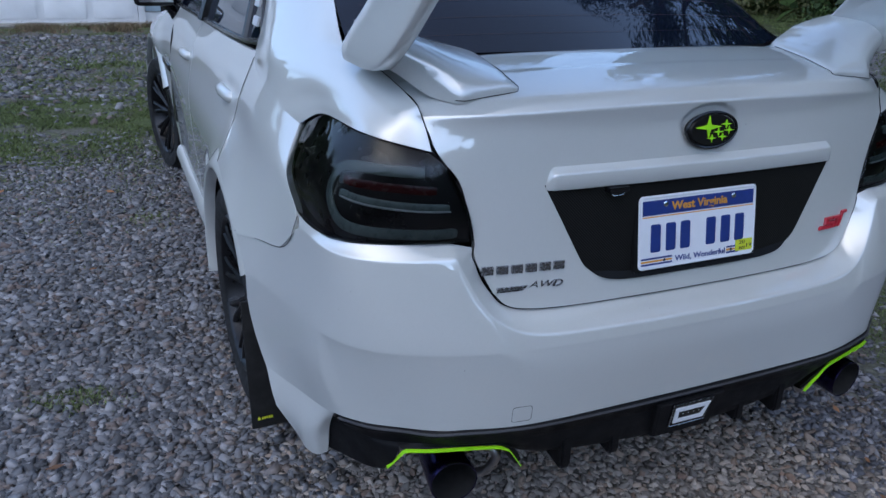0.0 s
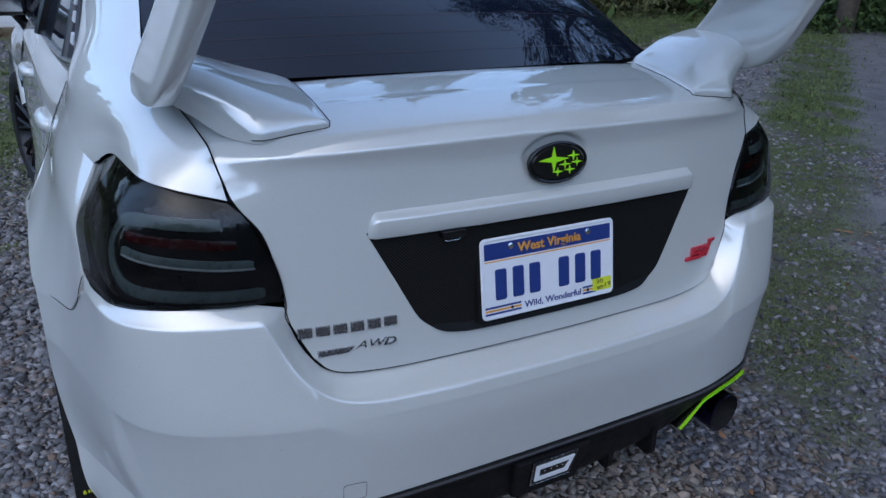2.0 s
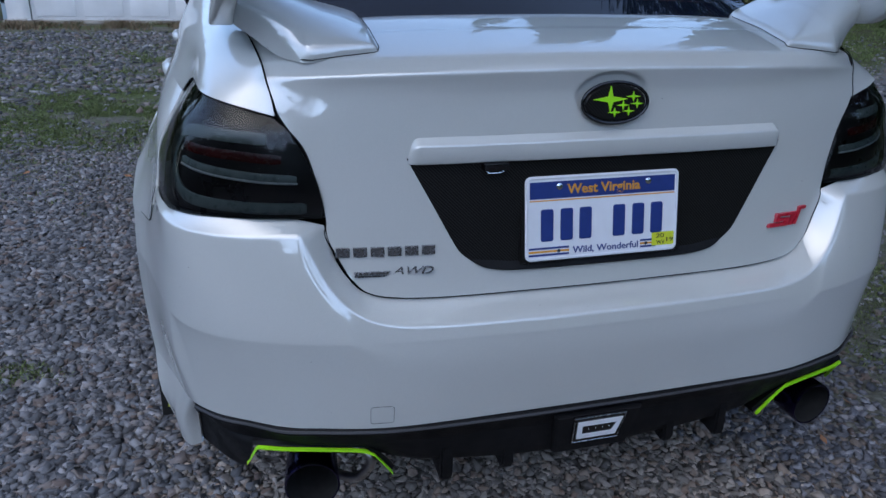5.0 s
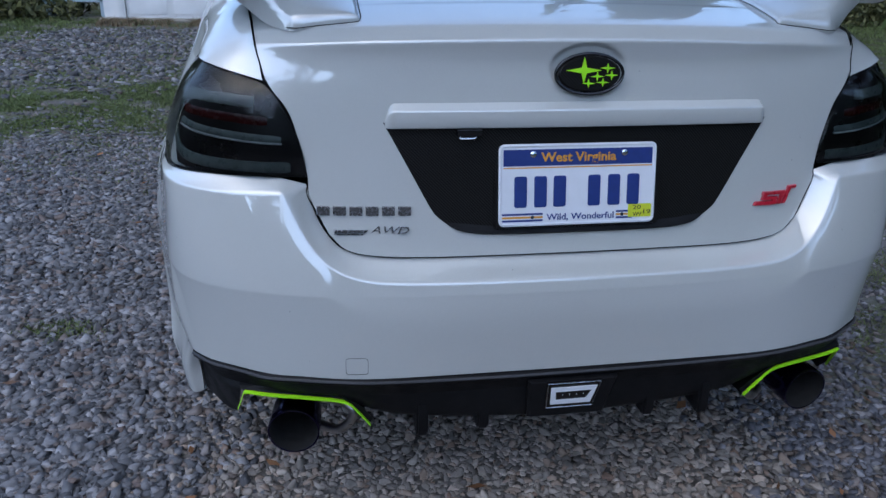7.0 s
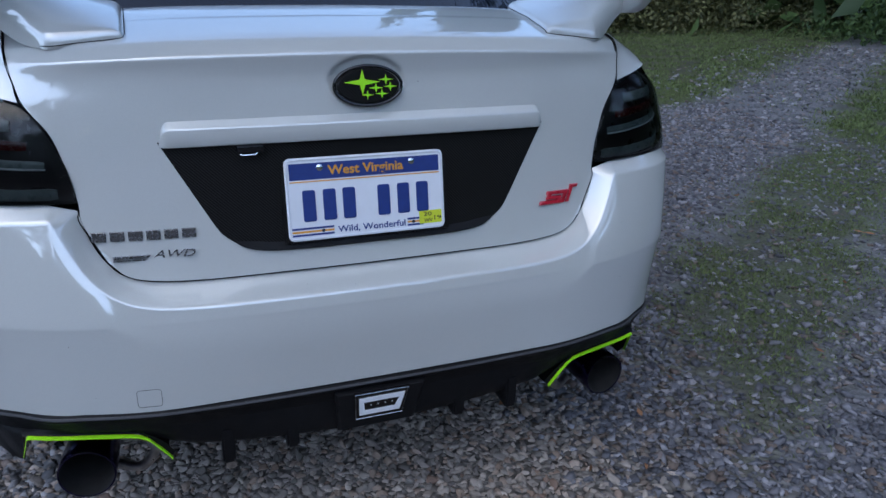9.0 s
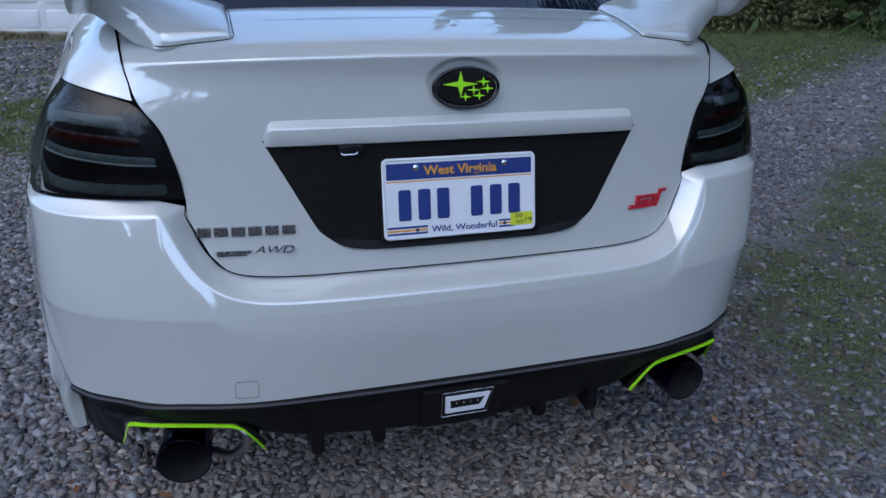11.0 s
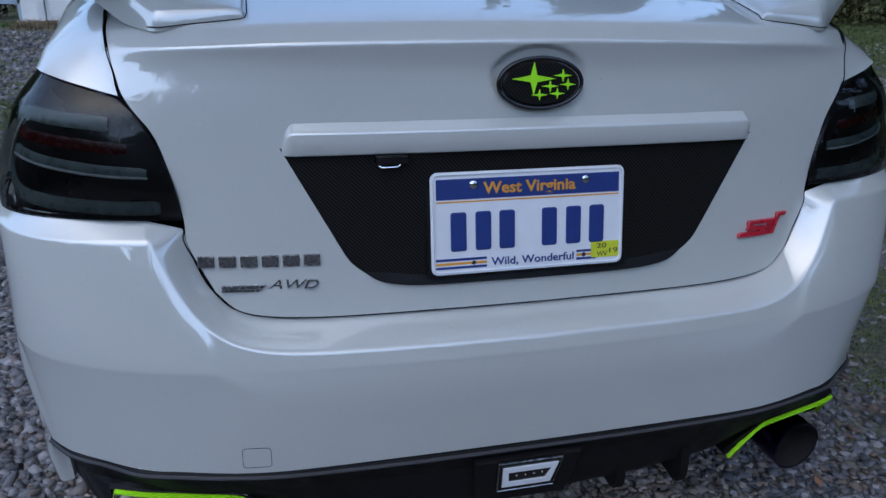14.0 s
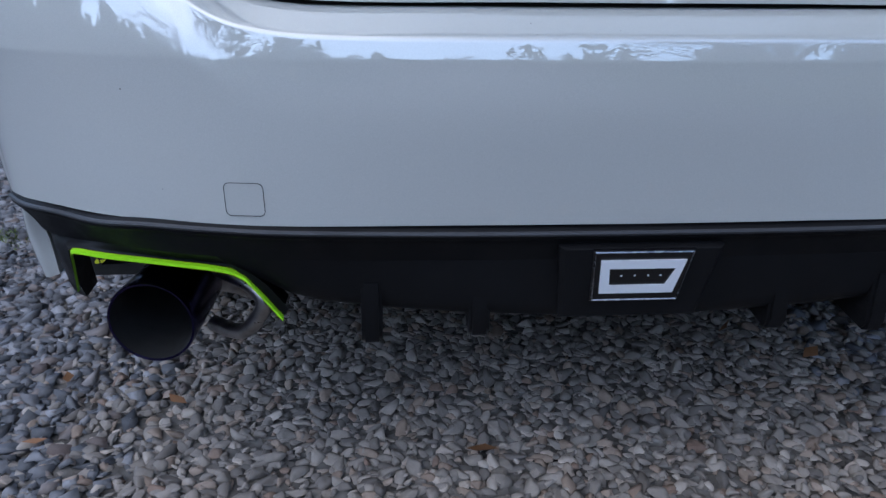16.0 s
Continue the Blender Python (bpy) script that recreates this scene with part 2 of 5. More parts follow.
PLATE_BLUE = worn("plate_blue_print", (0.02, 0.04, 0.2), 0.4, amount=0.15, scale=60)
PLATE_GOLD = worn("plate_gold_print", (0.7, 0.33, 0.03), 0.45, amount=0.15, scale=60)
STICKER = worn("yellow_sticker", (0.62, 0.68, 0.02), 0.5, amount=0.12, scale=60)
INK = material("black_ink", (0.02, 0.02, 0.02), 0.6)
STICKER_WHITE = worn("white_vinyl_decal", (0.6, 0.62, 0.65), 0.5, amount=0.1)
RIM = worn("satin_black_alloy", (0.02, 0.02, 0.022), 0.32, 0.6, amount=0.3, scale=25)
GARAGE_WHITE = worn("white_garage_paint", (0.86, 0.86, 0.85), 0.55, amount=0.18, scale=2.2)
SIDING = worn("pale_blue_siding", (0.42, 0.52, 0.6), 0.6, amount=0.2, scale=3)
CONCRETE = worn("stained_concrete", (0.42, 0.39, 0.34), 0.85, amount=0.4, scale=5, grain=0.3, grain_scale=120)
GRAVEL = stone_material("crushed_limestone", [(0.0, (0.128, 0.114, 0.103)), (0.3, (0.220, 0.196, 0.171)), (0.65, (0.307, 0.271, 0.235)), (0.78, (0.439, 0.388, 0.333)), (0.84, (0.318, 0.255, 0.205)), (0.93, (0.259, 0.203, 0.158)), (1.0, (0.202, 0.141, 0.108))])
GRAVEL_DARKER = stone_material("darker_limestone", [(0.0, (0.075, 0.075, 0.080)), (0.3, (0.136, 0.137, 0.144)), (0.65, (0.199, 0.197, 0.206)), (0.80, (0.331, 0.327, 0.336)), (0.87, (0.214, 0.187, 0.174)), (0.94, (0.181, 0.149, 0.131)), (1.0, (0.128, 0.099, 0.090))])
GRAVEL_SOIL = stone_material("soiled_limestone", [(0.0, (0.071, 0.071, 0.079)), (0.3, (0.125, 0.124, 0.137)), (0.65, (0.188, 0.185, 0.201)), (0.80, (0.311, 0.306, 0.325)), (0.87, (0.188, 0.155, 0.132)), (0.94, (0.150, 0.121, 0.099)), (1.0, (0.119, 0.089, 0.074))])
GROUND = ground_material()
GRASS = leaf_material("grass_blades", (0.050, 0.068, 0.020), (0.112, 0.142, 0.046))
DRY_GRASS = leaf_material("dry_grass_blades", (0.075, 0.055, 0.03), (0.17, 0.125, 0.075))
WEED = leaf_material("weed_leaves", (0.026, 0.034, 0.011), (0.09, 0.092, 0.034))
LEAF = leaf_material("tree_leaves", (0.016, 0.034, 0.01), (0.05, 0.08, 0.02))
DEAD_LEAF = leaf_material("dead_leaves", (0.10, 0.05, 0.02), (0.22, 0.11, 0.05))
BARK = worn("bark", (0.09, 0.07, 0.05), 0.95, amount=0.55, scale=14, grain=0.6, grain_scale=60)


# ---- mesh helpers ----
def mesh_from(name, verts, faces, mat, smooth=True, sharp=38):
    me = bpy.data.meshes.new(name)
    me.from_pydata([tuple(v) for v in verts], [], faces)
    me.materials.append(mat)
    me.update()
    if smooth:
        me.polygons.foreach_set("use_smooth", [True] * len(me.polygons))
        me.set_sharp_from_angle(angle=radians(sharp))
    return me


def part(name, bm, mat, parent, label="", sharp=38):
    """Links a bmesh, or a pair of verts and faces, as one mesh under a thing or a part."""
    if isinstance(bm, bmesh.types.BMesh):
        bmesh.ops.recalc_face_normals(bm, faces=bm.faces)
        me = bpy.data.meshes.new(name)
        bm.to_mesh(me)
        bm.free()
        me.materials.append(mat)
        me.polygons.foreach_set("use_smooth", [True] * len(me.polygons))
        me.set_sharp_from_angle(angle=radians(sharp))
    else:
        me = mesh_from(name, *bm, mat, sharp=sharp)
    ob = new(name, me)
    ob.parent = parent
    if label:
        ob["label"] = label
    return ob


def thing(name, label, category, group="", kind="", at=None):
    ob = new(name)
    ob.empty_display_size = 0.1
    if at is not None:
        ob.matrix_world = at
    return tagged(ob, label, category, group, kind)


def spline(p, n):
    """Catmull-Rom along the first axis, n steps to a stretch."""
    p = np.asarray(p, float)
    q = np.concatenate([2 * p[:1] - p[1:2], p, 2 * p[-1:] - p[-2:-1]])
    out = []
    for i in range(len(p) - 1):
        a, b, c, d = q[i], q[i + 1], q[i + 2], q[i + 3]
        for k in range(n):
            t = k / n
            out.append(0.5 * (2 * b + (c - a) * t + (2 * a - 5 * b + 4 * c - d) * t**2 + (3 * b - a - 3 * c + d) * t**3))
    out.append(p[-1])
    return np.array(out)


def loft(rows, nu=6, nv=6):
    """A smooth sheet through rows of control points, all of one length."""
    g = np.array([spline(r, nu) for r in rows])
    return spline(g, nv)


def filleted(rows, tight, n=14):
    """A sheet whose rows are the corners of its profile: rounded softly, or by the radius that tight gives for a row."""
    p = np.asarray(rows, float)
    out = [p[0]]
    for i in range(1, len(p) - 1):
        a, b = p[i - 1] - p[i], p[i + 1] - p[i]
        fa = fb = 0.5
        if i in tight:
            fa, fb = (np.minimum(0.5, tight[i] / np.linalg.norm(e, axis=1))[:, None] for e in (a, b))
        for t in np.linspace(0, 1, n if i not in tight else 7):
            out.append(p[i] + a * fa * (1 - t) ** 2 + b * fb * t**2)
    return np.array(out + [p[-1]])


def mirrored(row):
    """A row from the centre outwards, made whole from side to side."""
    row = [tuple(p) for p in row]
    return [(-x, y, z) for x, y, z in row[:0:-1]] + row


def flip(g):
    g = np.array(g)
    g[..., 0] *= -1
    return g


def sheet(g, turn_in=None):
    """Verts and faces of a grid. turn_in: a vector by which its border is folded back, as the edge of a panel."""
    g = np.asarray(g, float)
    if turn_in is not None:
        d = np.asarray(turn_in, float)
        g = np.concatenate([g[:1] + d, g, g[-1:] + d])
        g = np.concatenate([g[:, :1] + d, g, g[:, -1:] + d], 1)
        g[0, 0], g[0, -1], g[-1, 0], g[-1, -1] = g[1, 0], g[1, -1], g[-2, 0], g[-2, -1]
    a, b = g.shape[:2]
    i = np.arange(a * b).reshape(a, b)
    f = np.stack([i[:-1, :-1], i[:-1, 1:], i[1:, 1:], i[1:, :-1]], -1).reshape(-1, 4)
    return [g.reshape(-1, 3), f.tolist()]


def joined(*pieces):
    v, f, n = [], [], 0
    for pv, pf in pieces:
        v.append(np.asarray(pv, float))
        f += [[k + n for k in q] for q in pf]
        n += len(pv)
    return [np.concatenate(v), f]


def box_bm(size, at=(0, 0, 0), bevel=0.0, turn=None, seg=2):
    bm = bmesh.new()
    bmesh.ops.create_cube(bm, size=1)
    bmesh.ops.scale(bm, vec=size, verts=bm.verts)
    if bevel:
        bmesh.ops.bevel(bm, geom=list(bm.edges), offset=bevel, segments=seg, affect="EDGES", profile=0.6)
    m = Matrix.Translation(at) @ (turn.to_4x4() if turn else Matrix())
    bmesh.ops.transform(bm, matrix=m, verts=bm.verts)
    return bm


def tube(path, radius, sides=8, closed_ends=True):
    """A round bar along points; radius is one number or one for each point."""
    path = np.asarray(path, float)
    rad = np.full(len(path), radius) if np.isscalar(radius) else np.asarray(radius, float)
    tan = np.gradient(path, axis=0)
    tan /= np.linalg.norm(tan, axis=1)[:, None]
    up = np.array([0.0, 0.0, 1.0]) if abs(tan[0][2]) < 0.9 else np.array([1.0, 0.0, 0.0])
    rings = []
    for p, t, r in zip(path, tan, rad):
        s = np.cross(t, up)
        s /= np.linalg.norm(s)
        up = np.cross(s, t)
        a = np.linspace(0, 2 * np.pi, sides, endpoint=False)
        rings.append(p + r * (np.cos(a)[:, None] * s + np.sin(a)[:, None] * up))
    v = np.concatenate(rings)
    f = []
    for k in range(len(path) - 1):
        for j in range(sides):
            f.append([k * sides + j, k * sides + (j + 1) % sides, (k + 1) * sides + (j + 1) % sides, (k + 1) * sides + j])
    if closed_ends:
        f += [list(range(sides))[::-1], [len(v) - sides + j for j in range(sides)]]
    return [v, f]


def lathe(profile, axis_at, axis, n=48, caps=False):
    """profile: (distance along the axis, radius)."""
    ax = np.asarray(axis, float)
    ax /= np.linalg.norm(ax)
    s = np.cross(ax, (0, 0, 1.0)) if abs(ax[2]) < 0.9 else np.cross(ax, (1.0, 0, 0))
    s /= np.linalg.norm(s)
    u = np.cross(s, ax)
    a = np.linspace(0, 2 * np.pi, n, endpoint=False)
    ring = np.cos(a)[:, None] * s + np.sin(a)[:, None] * u
    v = np.concatenate([np.asarray(axis_at, float) + d * ax + r * ring for d, r in profile])
    f = [[k * n + j, k * n + (j + 1) % n, (k + 1) * n + (j + 1) % n, (k + 1) * n + j] for k in range(len(profile) - 1) for j in range(n)]
    if caps:
        f += [list(range(n))[::-1], [len(v) - n + j for j in range(n)]]
    return [v, f]


def plate_shape(outline, place, thick, bevel=0.0):
    """A flat shape: outline in 2D; place(u, v, w) gives the point in space, w from the face outwards."""
    n = len(outline)
    o = np.array(outline, float)
    c = o.mean(0)
    lay = [(o, 0.0), (o, thick - bevel)]
    if bevel:
        d = o - c
        lay.append((c + d * (1 - bevel / np.maximum(np.linalg.norm(d, axis=1), 1e-6))[:, None], thick))
    v = [place(u, w, h) for shape, h in lay for u, w in shape]
    f = [[k * n + j, k * n + (j + 1) % n, (k + 1) * n + (j + 1) % n, (k + 1) * n + j] for k in range(len(lay) - 1) for j in range(n)]
    f += [list(range(n))[::-1], list(range((len(lay) - 1) * n, len(lay) * n))]
    return [np.array(v), f]


def round_rect(w, h, r, n=5, cx=0.0, cy=0.0):
    pts = []
    for sx, sy, a0 in ((1, 1, 0), (-1, 1, 90), (-1, -1, 180), (1, -1, 270)):
        for k in range(n + 1):
            a = radians(a0 + 90 * k / n)
            pts.append((cx + sx * (w / 2 - r) + r * math.cos(a), cy + sy * (h / 2 - r) + r * math.sin(a)))
    return pts


def text_mesh(name, body, size, mat, parent, m, depth=0.0008, shear=0.0, width=None, label="", bold=0.0):
    cu = bpy.data.curves.new(name, "FONT")
    cu.body, cu.size, cu.extrude, cu.shear, cu.offset = body, size, depth, shear, bold
    cu.align_x, cu.align_y = "CENTER", "CENTER"
    cu.resolution_u = 3
    tmp = bpy.data.objects.new(name, cu)
    scene.collection.objects.link(tmp)
    bpy.context.view_layer.update()
    me = bpy.data.meshes.new_from_object(tmp.evaluated_get(bpy.context.evaluated_depsgraph_get()))
    bpy.data.objects.remove(tmp)
    bpy.data.curves.remove(cu)
    if width:
        xs = [v.co.x for v in me.vertices]
        k = width / (max(xs) - min(xs))
        me.transform(Matrix.Diagonal((k, 1, 1, 1)))
    me.transform(m)
    me.materials.clear()
    me.materials.append(mat)
    ob = new(name, me)
    ob.parent = parent
    if label:
        ob["label"] = label
    return ob


# ---- the car ----
car = thing("car", "pearl white sport sedan with smoked lamps, parked on gravel", "car", at=pose(0.005, 0, 0, 0, -0.3, -1.0))

# trunk lid: rows from the lower edge over the lip to the window
LIP_UNDER = [(0, 0.0105, 1.011), (0.15, 0.0125, 1.010), (0.3, 0.0215, 1.008), (0.4, 0.0365, 1.005), (0.505, 0.062, 1.001), (0.581, 0.091, 0.995)]
LIP_EDGE = [(0, 0.005, 1.031), (0.15, 0.007, 1.030), (0.3, 0.016, 1.027), (0.4, 0.031, 1.023), (0.505, 0.060, 1.017), (0.584, 0.100, 1.011)]
LIP_CREST = [(0, 0.028, 1.056), (0.15, 0.030, 1.055), (0.3, 0.040, 1.052), (0.4, 0.055, 1.048), (0.505, 0.085, 1.042), (0.588, 0.124, 1.034)]
LID = [
    [(0, -0.020, 0.640), (0.15, -0.018, 0.640), (0.3, -0.010, 0.639), (0.39, -0.002, 0.643), (0.44, 0.004, 0.655), (0.47, 0.010, 0.684)],
    [(0, -0.015, 0.680), (0.15, -0.013, 0.680), (0.3, -0.006, 0.680), (0.4, 0.004, 0.688), (0.46, 0.014, 0.702), (0.491, 0.022, 0.724)],
    [(0, -0.006, 0.750), (0.15, -0.005, 0.750), (0.3, 0.001, 0.750), (0.4, 0.010, 0.752), (0.472, 0.020, 0.755), (0.506, 0.029, 0.758)],
    [(0, -0.004, 0.786), (0.15, -0.003, 0.786), (0.3, 0.004, 0.786), (0.4, 0.013, 0.786), (0.47, 0.023, 0.786), (0.503, 0.030, 0.786)],
    [(0, 0.000, 0.860), (0.15, 0.002, 0.860), (0.3, 0.010, 0.860), (0.4, 0.020, 0.860), (0.48, 0.033, 0.860), (0.518, 0.041, 0.860)],
    [(0, 0.003, 0.905), (0.15, 0.005, 0.905), (0.3, 0.013, 0.905), (0.4, 0.024, 0.906), (0.49, 0.040, 0.906), (0.535, 0.049, 0.908)],
    [(0, 0.008, 0.945), (0.15, 0.010, 0.945), (0.3, 0.018, 0.945), (0.4, 0.030, 0.946), (0.505, 0.050, 0.949), (0.57, 0.069, 0.952)],
    [(0, 0.015, 0.985), (0.15, 0.017, 0.985), (0.3, 0.024, 0.985), (0.4, 0.037, 0.985), (0.505, 0.060, 0.985), (0.577, 0.083, 0.982)],
    LIP_UNDER, LIP_EDGE, LIP_CREST,
    [(0, 0.070, 1.069), (0.15, 0.072, 1.068), (0.3, 0.082, 1.064), (0.4, 0.096, 1.059), (0.505, 0.125, 1.052), (0.592, 0.170, 1.045)],
    [(0, 0.230, 1.102), (0.15, 0.230, 1.101), (0.3, 0.235, 1.098), (0.4, 0.240, 1.093), (0.505, 0.250, 1.085), (0.603, 0.270, 1.068)],
    [(0, 0.300, 1.098), (0.15, 0.300, 1.097), (0.3, 0.303, 1.095), (0.4, 0.308, 1.091), (0.505, 0.320, 1.085), (0.607, 0.340, 1.074)],
    [(0, 0.420, 1.062), (0.15, 0.420, 1.062), (0.3, 0.420, 1.062), (0.4, 0.420, 1.062), (0.505, 0.420, 1.062), (0.613, 0.420, 1.075)],
]


def lid_grid():
    """The lid's skin, dense, with the plate recess and the badge's dimple pressed in."""
    g = filleted([spline(mirrored(r), 28) for r in LID], {9: 0.005, 10: 0.007})
    x, z, y = np.abs(g[..., 0]), g[..., 2], g[..., 1]
    half = np.interp(z, RECESS_Z, RECESS_X)
    inside = np.minimum.reduce([half - x, (z - RECESS_Z[0]), (0.892 - z)])
    low = y < 0.2
    g[..., 1] += low * 0.010 * np.clip(inside / 0.004, 0, 1)
    r = np.hypot(g[..., 0] / 0.072, (z - 0.984) / 0.044)
    g[..., 1] += low * 0.006 * np.clip((1.0 - r) / 0.14, 0, 1)
    return g


# half-width of the plate recess at each height
RECESS_Z = [0.688, 0.691, 0.696, 0.703, 0.714, 0.735, 0.878, 0.90]
RECESS_X = [0.185, 0.212, 0.232, 0.248, 0.262, 0.279, 0.355, 0.365]

trunk_lid = part("trunk_lid", sheet(lid_grid(), (0, 0.014, 0.004)), PAINT, car, "pearl white trunk lid")


def lid_y(x, z):
    """How far back the lid's rear face lies, before pressing."""
    cols = np.array([[p for p in r] for r in LID[:10]])
    ys = [np.interp(abs(x), r[:, 0], r[:, 1]) for r in cols]
    zs = [np.interp(abs(x), r[:, 0], r[:, 2]) for r in cols]
    return float(np.interp(z, zs, ys))


def on_lid(u, v, w):
    return (u, lid_y(u, v) - w, v)


seam = [np.array(r[-1]) + ((0.0022, 0.0008, 0.0008) if k < 9 else (0.0030, -0.0005, 0.0022)) for k, r in enumerate(LID)]
low_seam = [np.array(p) + (0, 0.004, -0.003) for p in LID[0]]
for s in (-1, 1):
    part("lid_seam", tube(spline([p * (s, 1, 1) for p in low_seam] + [p * (s, 1, 1) for p in seam[1:]], 4), 0.0009, 6), SHADOW_GAP, car)

# carbon panel in the recess
SURROUND = [(0.6815, 0.17), (0.6840, 0.203), (0.689, 0.230), (0.696, 0.246), (0.705, 0.259), (0.716, 0.2725), (0.733, 0.2855), (0.80, 0.3215), (0.888, 0.369)]
rows = [[(hx * k, lid_y(hx * k, z) - 0.0012, z) for k in np.linspace(-1, 1, 17)] for z, hx in SURROUND]
surround = part("plate_surround", sheet(loft(rows, 3, 3), (0, 0.012, 0)), CARBON, trunk_lid, "black carbon fibre plate surround")
# the lip along its lower edge
low_edge = [(hx, z) for z, hx in SURROUND[:5]]
low_edge = spline([(x, lid_y(x, z), z) for x, z in [(-a, b) for a, b in low_edge[::-1]] + [(-0.09, 0.6805), (0.09, 0.6805)] + low_edge], 4)
along_lip = np.linspace(0, 1, len(low_edge))
fade_out = np.clip(np.minimum(along_lip, 1 - along_lip) / 0.22, 0, 1)[:, None] ** 0.7
lip_rows = [low_edge + np.array(d) * fade_out + (0, 0.0005, 0) for d in ((0, -0.0005, -0.0005), (0, -0.0075, 0.0005), (0, -0.0085, 0.0025), (0, -0.0075, 0.0055), (0, -0.0012, 0.016))]
part("surround_lip", sheet(np.array(lip_rows)), BLACK_PLASTIC, surround)
# raised frame behind the plate
frame_bm = box_bm((0.322, 0.014, 0.160), (-0.006, -0.004, 0.771), 0.006, Euler((radians(-10), 0, 0)).to_matrix())
part("plate_holder", frame_bm, CARBON, trunk_lid)
# the bar over the plate
bar_rows = []
for x in np.concatenate([-0.366 + 0.034 * np.linspace(0, 1, 12) ** 2, np.linspace(-0.31, 0.31, 21), 0.366 - 0.034 * np.linspace(1, 0, 12) ** 2]):
    e = max(0.0, (abs(x) - 0.346) / 0.020)
    top = max(0.06, 1 - e**3.0)
    y0 = lid_y(x, 0.905) + 0.012
    zc = 0.9035 + 0.002 * (1 - (x / 0.366) ** 2)
    prof = [(0.012, -0.024), (-0.020, -0.0255), (-0.0245, -0.0245), (-0.0265, -0.0215), (-0.0265, 0.0045), (-0.0255, 0.0075), (-0.0225, 0.0095), (-0.006, 0.0215), (-0.002, 0.0235), (0.012, 0.025)]
    bar_rows.append([(x, y0 + py if py > 0 else y0 + py * (0.55 + 0.45 * top), zc + (-0.0255 + (pz + 0.0255) * (0.3 + 0.7 * top))) for py, pz in prof])
bar = joined(sheet(bar_rows), [np.array(bar_rows[0]), [list(range(10))]], [np.array(bar_rows[-1]), [list(range(10))[::-1]]])
part("garnish_bar", bar, PAINT, trunk_lid, "white garnish bar over the plate", sharp=55)
# reversing camera under the bar
cam_bm = box_bm((0.046, 0.026, 0.012), (-0.217, 0.000, 0.873), 0.003)
part("reversing_camera", cam_bm, GLOSS_BLACK, trunk_lid)
part("camera_edge", tube([(-0.236, -0.013, 0.866), (-0.232, -0.014, 0.864), (-0.210, -0.014, 0.864), (-0.206, -0.013, 0.867)], 0.0010, 6), CHROME, trunk_lid)

# oval badge with six stars
oval = [(0.063 * math.cos(a), 0.9735 + 0.0350 * math.sin(a)) for a in np.linspace(0, 2 * np.pi, 48, endpoint=False)]
on_badge = lambda u, v, w: (u, 0.0155 - w + (v - 0.975) * 0.10, v)
badge = part("badge", plate_shape([(u * 0.93, 0.9735 + (v - 0.9735) * 0.9) for u, v in oval], on_badge, 0.017, 0.003), CARBON, trunk_lid, "oval black carbon badge with neon yellow stars")
ring = [on_badge(u, v, 0.0135) for u, v in oval]
part("badge_ring", tube(ring + ring[:1], 0.0032, 8, False), GLOSS_BLACK, trunk_lid)


def star(cx, cz, w, h):
    pts = []
    for k in range(4):
        a = math.pi / 2 * k
        r = w if k % 2 == 0 else h
        pts.append((cx + r * math.cos(a), cz + r * math.sin(a)))
        pts.append((cx + 0.30 * min(w, h) * math.cos(a + math.pi / 4), cz + 0.30 * min(w, h) * math.sin(a + math.pi / 4)))
    return pts


for cx, cz, w, h in ((-0.012, 0.9805, 0.033, 0.0225), (0.032, 0.9845, 0.014, 0.0088), (0.013, 0.9700, 0.013, 0.0082), (0.040, 0.9720, 0.0125, 0.0082), (-0.003, 0.9580, 0.012, 0.0078), (0.024, 0.9595, 0.012, 0.0078)):
    part("star", plate_shape(star(cx, cz, w, h), on_badge, 0.0195), NEON, trunk_lid)

# nameplate bars, all-wheel-drive script, red emblem
for k in range(6):
    x0 = -0.492 + k * 0.0295
    o = [(x0, 0.7195), (x0 + 0.0235, 0.7195), (x0 + 0.0235, 0.7365), (x0, 0.7365)]
    part("nameplate_bar", plate_shape(o, on_lid, 0.004, 0.0012), DARK_CHROME, trunk_lid)
part("script_bar", plate_shape([(-0.462, 0.6875), (-0.404, 0.6875), (-0.398, 0.6925), (-0.462, 0.6925)], on_lid, 0.0035, 0.001), DARK_CHROME, trunk_lid)
part("script_line", plate_shape([(-0.462, 0.6835), (-0.41, 0.6835), (-0.406, 0.6855), (-0.462, 0.6855)], on_lid, 0.0035, 0.0008), DARK_CHROME, trunk_lid)
awd_at = Matrix.Translation((-0.361, lid_y(-0.361, 0.692) - 0.0005, 0.6915)) @ Euler((radians(84), 0, radians(-10))).to_matrix().to_4x4()
text_mesh("script", "AWD", 0.0195, DARK_CHROME, trunk_lid, awd_at, 0.003, 0.35, 0.072)


def slanted(x0, x1, z0, z1, lean=0.35):
    return [(x0 + (z0 - 0.727) * lean, z0), (x1 + (z0 - 0.727) * lean, z0), (x1 + (z1 - 0.727) * lean, z1), (x0 + (z1 - 0.727) * lean, z1)]


for x0, x1, z0, z1 in ((0.372, 0.424, 0.7135, 0.7205), (0.386, 0.420, 0.7235, 0.7295), (0.382, 0.435, 0.7335, 0.7400), (0.385, 0.394, 0.7235, 0.7400), (0.412, 0.421, 0.7135, 0.7295), (0.426, 0.4335, 0.7135, 0.7335), (0.438, 0.4445, 0.7135, 0.7490), (0.4365, 0.456, 0.7435, 0.7495)):
    part("emblem_stroke", plate_shape(slanted(x0, x1, z0, z1), on_lid, 0.006, 0.0012), RED_BADGE, trunk_lid, "red emblem stroke")

